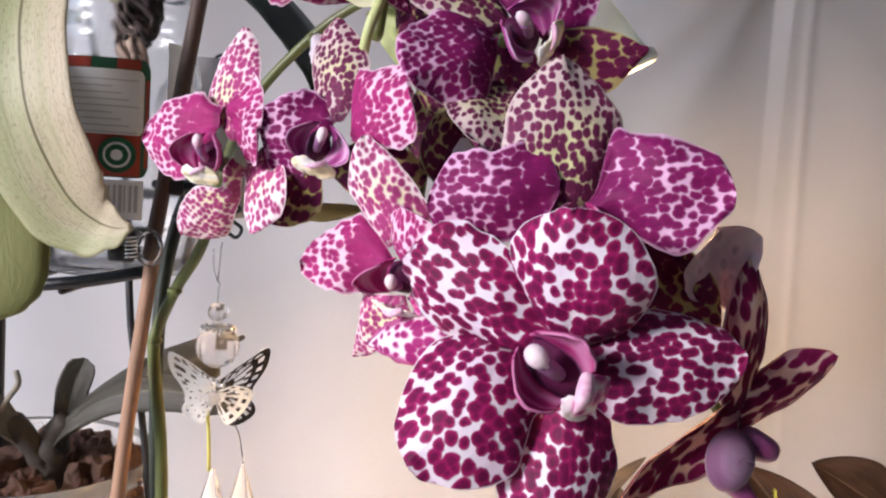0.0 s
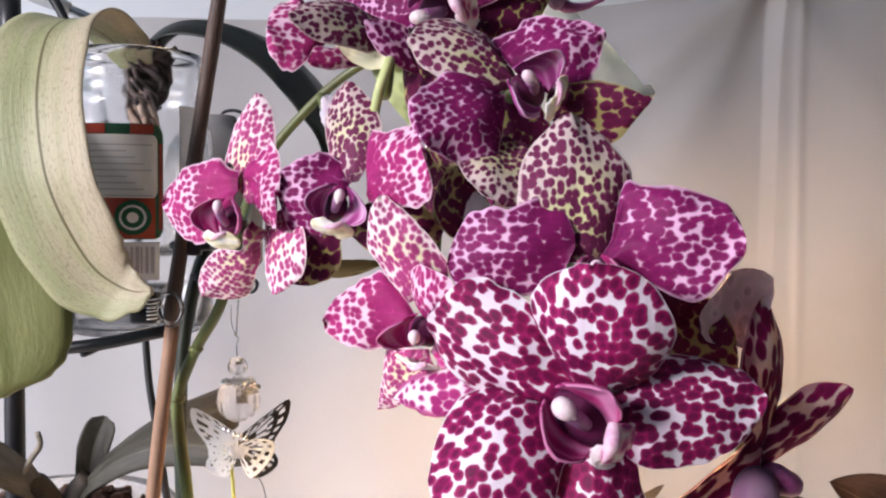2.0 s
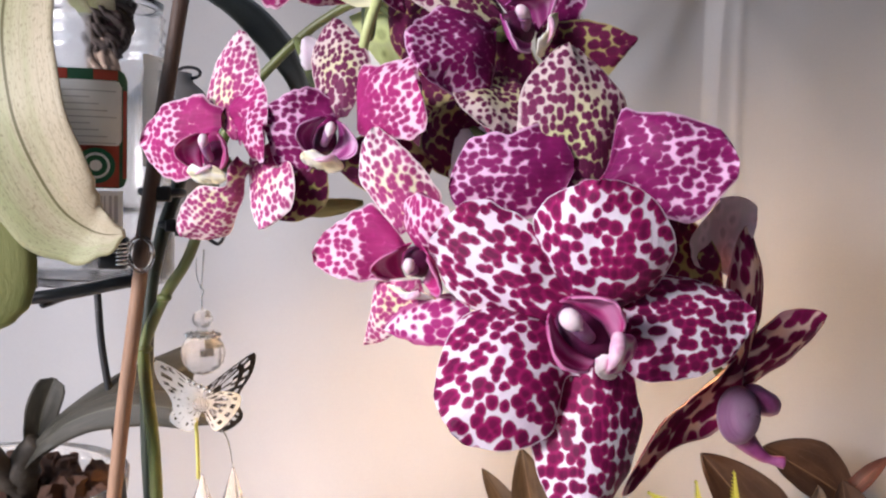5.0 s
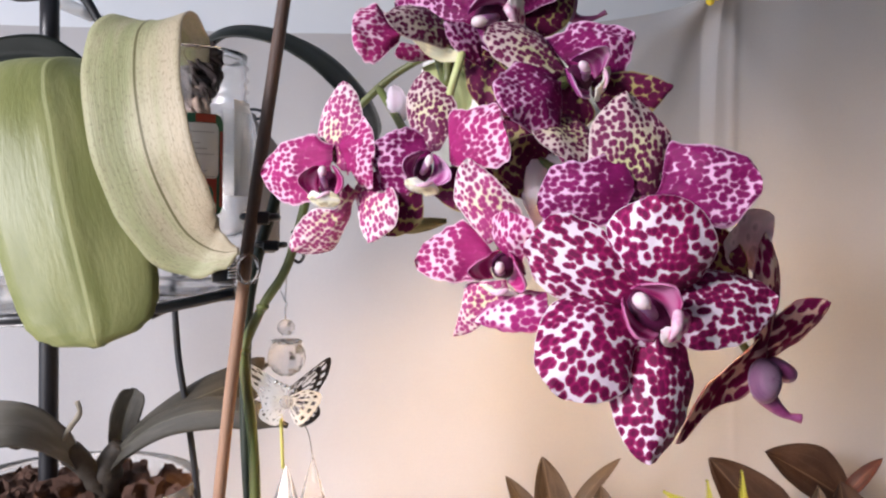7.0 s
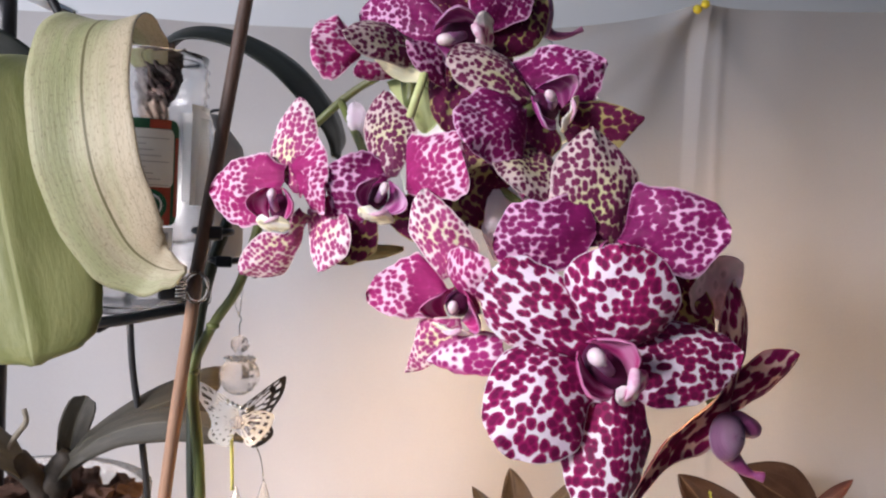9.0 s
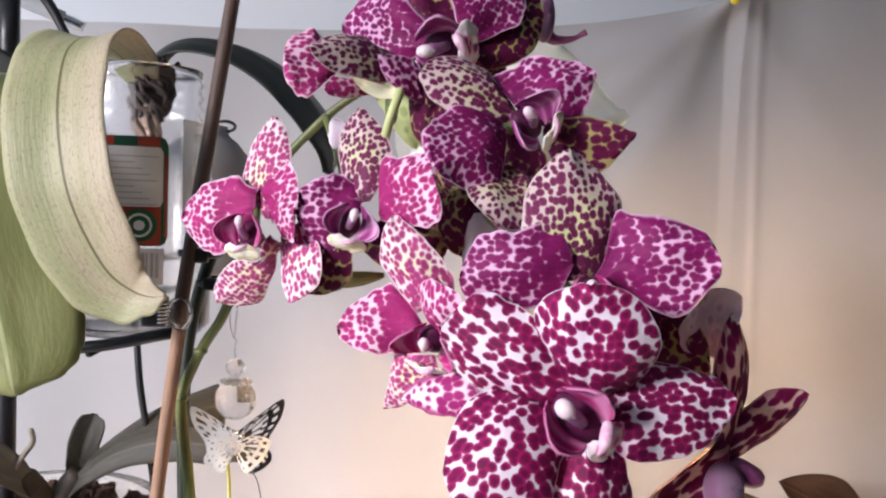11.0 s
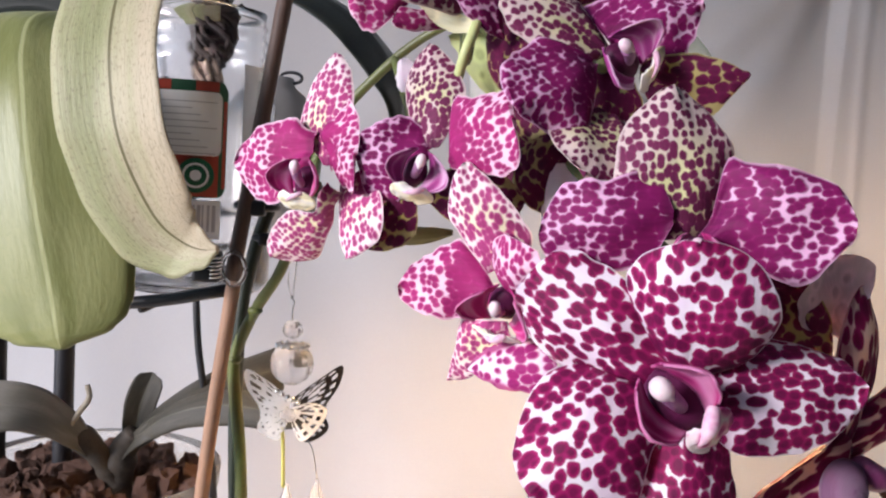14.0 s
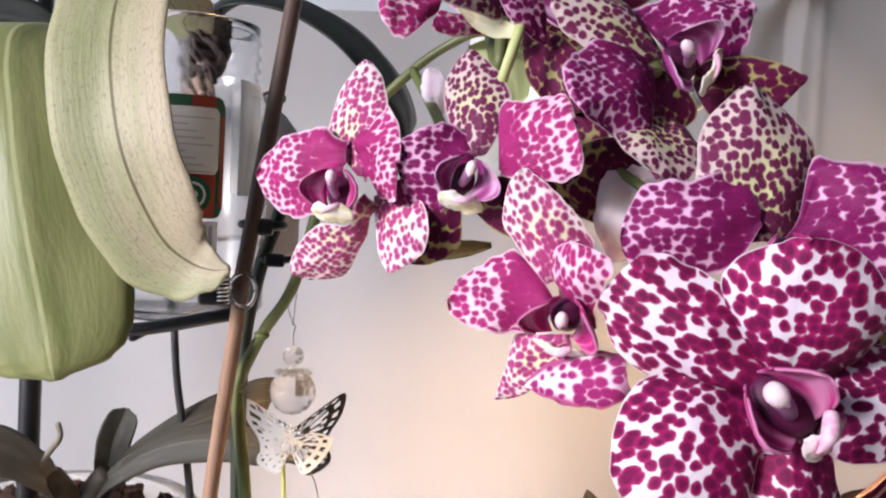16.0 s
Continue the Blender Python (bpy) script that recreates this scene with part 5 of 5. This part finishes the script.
PEND = thing("butterfly_pendant", PC + Vector((0, 0, .05)), "hanging crystal pendant with a silver filigree butterfly", "pendant")
bm = bmesh.new()
hk = V((-85.6, 366, 1172.3))
tube_into(bm, spline([hk + Vector((-.003, 0, .010)), hk + Vector((.002, 0, .007)), hk + Vector((-.002, 0, .003)), hk + Vector((.003, 0, -.001)), hk + Vector((.001, 0, -.005)), hk + Vector((-.003, 0, -.003))], 6), .0008, 8)
part("hook", bm, BLACK, PEND, "black wire hook")
bm = bmesh.new()
fork = V((-91.2, 365, 1148.5))
for i in range(13):
    c = V((-90.2, 365, 1164.5)).lerp(fork, i / 12)
    blob_into(bm, Matrix.Translation(c) @ Matrix.Diagonal((.00055, .00055, .00055, 1)), 1)
tube_into(bm, [V((-90.2, 365, 1164.5)), fork], .00018, 5)
tube_into(bm, spline([V((-93.4, 365, 1162)), V((-93.2, 365, 1154)), fork], 5), .00022, 6)
tube_into(bm, spline([fork + Vector((-.0007, 0, .0008)), fork + Vector((.0009, 0, -.001)), fork + Vector((.0001, 0, -.0045)), V((-90.8, 365, 1139.8))], 5), .00035, 6)
part("chain", bm, CHROME, PEND, "fine silver bead chain and wire")


def faceted(c, r, squash=1.0, rows=7, sides=12, name="bead", label="clear faceted bead"):
    bm = bmesh.new()
    prof = [(max(.0004, r * math.sin(math.pi * i / rows)), -r * squash * math.cos(math.pi * i / rows)) for i in range(rows + 1)]
    lathe_into(bm, prof, Matrix.Translation(c), sides)
    bmesh.ops.recalc_face_normals(bm, faces=bm.faces)
    return part(name, bm, CRYSTAL, PEND, label, smooth=False)


faceted(V((-90.5, 365, 1135.6)), .0045, .9)
faceted(PC, .0094, 1.0, 8, 14, "crystal_ball", "large clear faceted crystal ball")
bm = bmesh.new()
cr = V((-90.3, 365, 1128.8))
for i in range(12):
    t = i * math.pi / 6
    blob_into(bm, Matrix.Translation(cr + Vector((.0064 * math.cos(t), .0064 * math.sin(t), 0))) @ Matrix.Diagonal((.0015, .0015, .0013, 1)), 1)
lathe_into(bm, [(.002, .0005), (.0055, .0002), (.0055, -.0006), (.002, -.0004)], Matrix.Translation(cr), 20)
part("bead_cap", bm, CHROME, PEND, "silver beaded cap")


def wing(root, outline, holes, rings, out_mat, name, label, lift):
    """A pierced metal wing: a fan of cells, with some cells cut out, on a tilted plane."""
    bm = bmesh.new()
    n = len(outline) - 1
    steps = 4
    pts = spline([Vector((x, 0, z)) for x, z in outline], steps)
    m = len(pts)
    grid = []
    for k in range(rings + 1):
        f = .08 + .92 * k / rings
        grid.append([bm.verts.new(root + Vector((p.x * f, -lift * (p.x * f) ** 2 / .02 - .0 * f, p.z * f))) for p in pts])
    for k in range(rings):
        for i in range(m - 1):
            if holes(k, i, m):
                continue
            bm.faces.new((grid[k][i], grid[k][i + 1], grid[k + 1][i + 1], grid[k + 1][i]))
    bmesh.ops.solidify(bm, geom=bm.faces[:], thickness=.0005)
    part(name, bm, out_mat, PEND, label, smooth=False)


BC = V((-89.6, 362, 1101.7))
K = .39 / 1552
upper = [(x * K, z * K) for x, z in ((0, 18), (-40, 50), (-72, 70), (-70, 40), (-52, 8), (-40, -18), (-6, -6))]
lower = [(x * K, z * K) for x, z in ((-4, 0), (-44, -14), (-52, -34), (-34, -50), (-16, -52), (-4, -24))]
cut = lambda k, i, m: (k in (3, 5) and i % 3 == 1) or (k == 6 and i % 2 == 0 and 0 < i < m - 2)
cutd = lambda k, i, m: (k in (4, 6) and i % 2 == 0) or (k in (2, 3) and i % 3 != 0)
wing(BC + Vector((0, .000, 0)), upper, cut, 8, SILVER, "wing", "bright silver pierced wing", .35)
wing(BC + Vector((0, .001, 0)), lower, cut, 8, SILVER, "wing", "bright silver pierced wing", .35)
flip = lambda o, s=1.0: [(-x * s, z * s) for x, z in o][::-1]
wing(BC + Vector((.001, .003, 0)), flip(upper, 1.06), cutd, 8, DARKMETAL, "wing", "blackened pierced wing", -.3)
wing(BC + Vector((.001, .004, 0)), flip(lower, 1.12), cutd, 8, DARKMETAL, "wing", "blackened pierced wing", -.3)
wing(BC + Vector((.0, -.001, -.001)), [(x * K, z * K) for x, z in ((4, 8), (34, 20), (66, 14), (54, -18), (24, -48), (8, -30))], cutd, 8, SILVER, "wing", "silver filigree front wing", .25)
wing(BC + Vector((.0, -.002, -.001)), [(x * K, z * K) for x, z in ((-8, -30), (-24, -46), (-46, -10), (-40, 14), (-20, 22), (-4, 8))], cutd, 8, SILVER, "wing", "silver filigree front wing", .25)
faceted(BC + Vector((0, -.005, -.0010)), .0035, .9, 6, 10, "rhinestone", "round clear rhinestone")
bm = bmesh.new()
for i in range(5):
    blob_into(bm, Matrix.Translation(BC + Vector((.004 - .0022 * i, -.004, .0045 + .001 * i))) @ Matrix.Diagonal((.0013, .0013, .0013, 1)), 1)
part("pearls", bm, CHROME, PEND, "row of small silver beads")
part("thread", tube([BC + Vector((-.003, 0, -.008)), V((-92.2, 364, 1084.3)), V((-91.4, 364, 1067.1))], .0009, 4, 6), RIBBON, PEND, "yellow thread")
part("wire", tube([BC + Vector((.006, 0, -.010)), V((-79.4, 364, 1084.2)), V((-76.9, 364, 1071.3))], .0003, 4, 6), CHROME, PEND, "fine wire")


def drop(topp, low, r):
    a, b = V(topp), V(low)
    bm = bmesh.new()
    hgt = a.z - b.z
    lathe_into(bm, [(.0003, 0), (r, hgt * .30), (r * .55, hgt * .65), (.0006, hgt)], Matrix.Translation((a.x, a.y, b.z)), 8)
    bmesh.ops.recalc_face_normals(bm, faces=bm.faces)
    part("crystal_drop", bm, CRYSTAL, PEND, "pointed clear crystal drop", smooth=False)


drop((-76.9, 364, 1071.9), (-77.6, 364, 1041), .0068)
drop((-89.7, 364, 1068.6), (-88.2, 364, 1041), .0068)

# ---- the small orchid in a clear pot ----
pc = V((-219, 470, 1028.7))
rimr = V((-152.1, 470, 1033.7)).x - pc.x
zr = pc.z + .004
SMALL = thing("small_orchid", (pc.x, pc.y, zr - .01), "small orchid with grey-green leaves on bark", "orchid")
tk = [V(p) for p in ((-202.9, 465, 1016.9), (-200.6, 462, 1041.7), (-192.1, 460, 1055.7))]
part("trunk", tube(tk, lambda t: .010 - .003 * t, 8, 12, .35), TRUNK, SMALL, "dark stem")
part("old_stem", tube([V(p) for p in ((-202.1, 462, 1024.6), (-213.2, 455, 1047), (-229, 450, 1060.1), (-249, 445, 1065.7), (-268.2, 440, 1069.2))], lambda t: .0075 - .002 * t, 8, 12, .4), TRUNK, SMALL, "gnarled dark old stem")
part("leaf", strap([V(p) for p in ((-200.6, 462, 1041.7), (-183.6, 458, 1061.2), (-161, 458, 1075.3), (-139.2, 465, 1085.2), (-117.2, 480, 1092.3), (-126.3, 500, 1088.5), (-115.9, 530, 1091.7))], (.014, .022, .026, .026, .024, .018, .003), (.3, .6, .75), .12), LEAFB, SMALL, "long grey-green leaf with shade in its colour")
part("leaf", strap([V(p) for p in ((-189.6, 456, 1053.3), (-169.1, 450, 1068.7), (-142.6, 445, 1077.3), (-116.2, 440, 1077.3), (-94.8, 440, 1070.5))], (.012, .016, .020, .018, .003), (.1, .5, .85), .10), LEAFB, SMALL, "long grey-green leaf with shade in its colour")
part("leaf", strap([V(p) for p in ((-194.2, 462, 1051.8), (-191.6, 464, 1070.1), (-188.3, 466, 1081.6), (-186.8, 468, 1087.4))], (.012, .015, .017, .017, .016, .013, .003), (1, .2, 0), .15), LEAFB, SMALL, "short upright leaf")
part("leaf", strap([V(p) for p in ((-213.9, 452, 1047.9), (-221.3, 440, 1062.5), (-234, 428, 1074), (-248.7, 420, 1076.8), (-269.6, 415, 1073.5))], (.010, .018, .024, .026, .022), (.1, .5, .8), .10), LEAFP, SMALL, "grey leaf paled for the light on it")
part("twig", tube([V(p) for p in ((-222.8, 445, 1059.6), (-216.4, 444, 1069.6), (-210.9, 443, 1078), (-212.2, 443, 1084.8))], lambda t: .0020 - .0006 * t, 5, 8, .5), TWIG, SMALL, "short pale dry twig")
POT = thing("clear_pot", (pc.x, pc.y, .84), "clear plastic orchid pot filled with bark chips", "pot")
ph = zr - .84
outer = [(.02, 0), (rimr * .78, 0), (rimr * .80, .004), (rimr * .97, ph - .012), (rimr * 1.02, ph - .010), (rimr * 1.03, ph)]
inner = [(r - .0013, max(z, .003)) for r, z in reversed(outer)]
part("shell", lathe_into(bmesh.new(), outer + inner, Matrix.Translation((pc.x, pc.y, .84)), 56), POTCLEAR, POT, "clear plastic shell").visible_shadow = False
chips = []
for k in range(5):
    bm = bmesh.new()
    bmesh.ops.create_cube(bm, size=1)
    bmesh.ops.subdivide_edges(bm, edges=bm.edges[:], cuts=2, use_grid_fill=True)
    for v in bm.verts:
        v.co += .30 * noise.noise_vector(v.co * 1.8 + Vector((k * 3, 0, 0)))
    me = bpy.data.meshes.new("bark_chip")
    bm.to_mesh(me)
    bm.free()
    me.materials.append(BARK)
    chips.append(me)
HEAP = thing("bark_heap", (pc.x, pc.y, zr - .02), "loose brown bark chips filling the clear pot", "bark")
rnd = random.Random(11)
for i in range(170):
    r, t = rimr * .93 * math.sqrt(rnd.random()), rnd.uniform(0, 6.283)
    ob = new("bark_chip", chips[i % 5])
    s = rnd.uniform(.006, .012)
    ob.matrix_world = Matrix.LocRotScale((pc.x + r * math.cos(t), pc.y + r * math.sin(t), zr - .022 + rnd.uniform(0, .012) + .010 * (1 - r / rimr)),
                                         Euler((rnd.uniform(0, 6), rnd.uniform(0, 6), rnd.uniform(0, 6))), (s * 1.6, s, s * .7))
    ob.parent = HEAP
    ob.matrix_parent_inverse = HEAP.matrix_world.inverted()

# ---- the hooded lamp behind the blooms ----
rimp = Vector((.094, .413, 1.258))
axis = Vector((.47, -.004, -.86)).normalized()
LR = .060
perp = (Vector((1, 0, 0)) - axis * axis.x).normalized()
lc = rimp - perp * LR
lm = Matrix.Translation(lc) @ axis.to_track_quat("-Z", "Y").to_matrix().to_4x4()
LAMP = thing("hooded_lamp", lc, "white bell-shaped lamp shade with a glowing warm bulb", "lamp")
so = [(.010, .087), (.018, .085), (.029, .077), (.041, .061), (.050, .040), (.055, .019), (.0575, .0063), (.0605, .0053), (.0608, .001), (.060, .0)]
part("shade", lathe_into(bmesh.new(), so + [(r - .0015, z - .0008) for r, z in reversed(so)], lm, 56), SHADE, LAMP, "grey-white enamelled bell shade with a rolled rim")
part("bulb", blob_into(bmesh.new(), lm @ Matrix.Translation((0, 0, .024)) @ Matrix.Diagonal((.022, .022, .023, 1)), 3), BULB, LAMP, "glowing warm bulb")
part("bulb_collar", lathe_into(bmesh.new(), [(.006, .072), (.011, .070), (.0115, .056), (.013, .044), (.004, .043)], lm, 28), COLLAR, LAMP, "pale grey plastic collar of the bulb")
part("neck", tube([lm @ Vector((0, 0, .084)), lm @ Vector((0, .002, .12)), lm @ Vector((.01, .03, .18)), lm @ Vector((.02, .12, .30)), lm @ Vector((.03, .30, .36))], .007, 6, 12), SHADE, LAMP, "white bent lamp neck")

# ---- the pinned sheet ----
pin = V((265.5, 735, 1398.5))
top_z = pin.z + .004
bm = bmesh.new()
NX, NZ = 220, 70
xs = sorted([-1.2 + 2.4 * i / NX for i in range(NX + 1)] + [pin.x - .03 + .0013 * i for i in range(60)])
NX = len(xs) - 1
zs_ = [top_z - (top_z - .86) * (j / NZ) ** 1.15 for j in range(NZ + 1)]


def sheet_y(x, z):
    drop_ = top_z - z
    dx = x - pin.x
    y = .742 - .004 * math.sin(x * 17 + .6 * math.sin(z * 9)) - .002 * math.sin(x * 43 + z * 4)
    rise = max(0.0, min(1.0, (dx - .002) / .014)) * (1.0 if dx < .016 else max(0.0, 1 - (dx - .016) / .05))
    y -= .011 * rise * math.exp(-drop_ / .10)
    y -= .0014 * math.exp(-((dx - .030 - drop_ * .03) / .005) ** 2) * math.exp(-drop_ / .5)
    for ang, amp in ((-.5, .006), (-.95, .007), (-1.25, .006), (.7, .003)):
        off = dx - math.tan(ang) * drop_
        y -= amp * math.exp(-(off * math.cos(ang) / (.012 + .08 * drop_)) ** 2) * math.exp(-drop_ / .16)
    return y


grid = []
for z in zs_:
    row = []
    for x in xs:
        sag = (.046 * (1 - math.exp((x - pin.x) / .14)) if x < pin.x else -.05 * (x - pin.x)) * max(0, 1 - (top_z - z) / .3)
        row.append(bm.verts.new((x, sheet_y(x, z), z - sag)))
    grid.append(row)
for a, b in zip(grid, grid[1:]):
    for i in range(NX):
        bm.faces.new((a[i], b[i], b[i + 1], a[i + 1]))
HANG = thing("pinned_sheet", (0, .742, .86), "white cloth sheet pinned up as a backdrop", "cloth")
part("cloth", bm, SHEET, HANG, "white cloth with soft folds")
for dx, dz in ((-.003, -.003), (.004, .002)):
    ob = thing("push_pin", pin + Vector((dx, -.012, dz)), "small yellow push pin holding the sheet", "pin", "push pins")
    part("head", blob_into(bmesh.new(), Matrix.Translation(pin + Vector((dx, -.020, dz))) @ Matrix.Diagonal((.0042, .004, .0042, 1)), 2), YELLOW, ob, "yellow plastic head")
    part("needle", tube([pin + Vector((dx, -.018, dz)), pin + Vector((dx, -.005, dz)), pin + Vector((dx, .012, dz))], .0006, 2, 6), CHROME, ob, "steel needle")

# ---- bronze jewel plants and the fern ----
def pot(name, c, r, hgt, label):
    ob = thing(name, (c[0], c[1], .84), label, "pot")
    o_ = [(r * .5, 0), (r * .75, 0), (r * .97, hgt * .9), (r, hgt)]
    part("shell", lathe_into(bmesh.new(), o_ + [(q - .002, max(z, .003)) for q, z in reversed(o_)], Matrix.Translation((c[0], c[1], .84)), 40), SILLM, ob, "plain pot")
    return ob


def jewel(c, leaves, label):
    ob = thing("jewel_orchid", c, label, "plant", "bronze leaved plants")
    for k, (b, t, s, bend, material) in enumerate(leaves):
        part("leaf", blade(V(b), V(t), V(s), elliptic(.75), bend, .12, .0009, .10, k * 2.3 + 1, 22, 14), material, ob, "bronze leaf with pale ribs" if material is not LEAFR else "red-brown leaf")
        part("leaf_stalk", tube([V(b), V(b) * .5 + c * .5, c], .0018, 4, 8), STEMDARK, ob, "leaf stalk")
    return ob


ca, cb = V((128.6, 680, 881.3)), V((337.8, 660, 883.6))
jewel(ca, [((119.3, 670, 910.8), (103.9, 672, 989.5), (35.5, 4, -1.8), .02, LEAFK),
           ((112.8, 670, 905.9), (73.5, 680, 971), (20, 5, 8.2), .04, LEAFK),
           ((124.9, 670, 930.9), (175.6, 680, 985.1), (8.7, -10, -5.2), .06, LEAFK),
           ((147.5, 660, 903.8), (149.8, 650, 970.2), (33.8, 5, -2.3), .05, LEAFK)], "plant with narrow pointed bronze-green leaves")
jewel(cb, [((323.5, 660, 904.7), (243.6, 650, 992.4), (46.7, 10, 29.8), .03, LEAFJ),
           ((382.4, 670, 945.9), (306.9, 680, 989.1), (31.5, 25, 33.5), .05, LEAFJ),
           ((367.7, 660, 949.2), (399.6, 650, 990.3), (6.4, -10, -8.6), .08, LEAFR),
           ((371.4, 655, 895.1), (361.1, 650, 970.8), (50.4, 5, -2.6), .04, LEAFJ),
           ((330.4, 640, 911.9), (335.4, 640, 970.1), (26.2, 0, -0.4), .04, LEAFK)], "dark bronze plant with broad leaves")
pot("plain_pot", (ca.x, ca.y), .05, max(.03, ca.z - .84 + .01), "plain white pot under the bronze plant")
pot("plain_pot", (cb.x, cb.y), .06, max(.03, cb.z - .84 + .01), "plain white pot under the dark bronze plant")
fc = V((225.9, 560, 921.9))
fc.z = .842
FE = thing("fern", fc, "small bright yellow-green fern with toothed fronds", "fern")
for t, b in (((231.5, 562, 1006.9), (237.6, 562, 938.6)), ((206.1, 565, 999.3), (216, 565, 938)), ((174.3, 570, 989.4), (217.4, 565, 964.6)), ((244.1, 550, 983.1), (239, 560, 939.3))):
    a, e = V(b), V(t)
    bm = bmesh.new()
    tube_into(bm, spline([fc, a, a.lerp(e, .5) + Vector((0, -.003, .002)), e], 6), lambda u: .0012 - .0008 * u, 6)
    d = (e - a).normalized()
    s = d.cross(Vector((0, 1, 0))).normalized()
    n = 26
    for k in range(n):
        p = a.lerp(e, k / n)
        w = .0085 * (1 - k / n) + .0012
        for sg in (-1, 1):
            q = p + s * sg * w + d * w * .7
            vs = [bm.verts.new(x) for x in (p - d * .0022, p + s * sg * w * .5 + d * w * .05 + Vector((0, -.0012, 0)), q, p + s * sg * w * .4 + d * w * .75 + Vector((0, -.0012, 0)), p + d * .0022)]
            bm.faces.new(vs)
    part("frond", bm, FERN, FE, "toothed yellow-green frond")
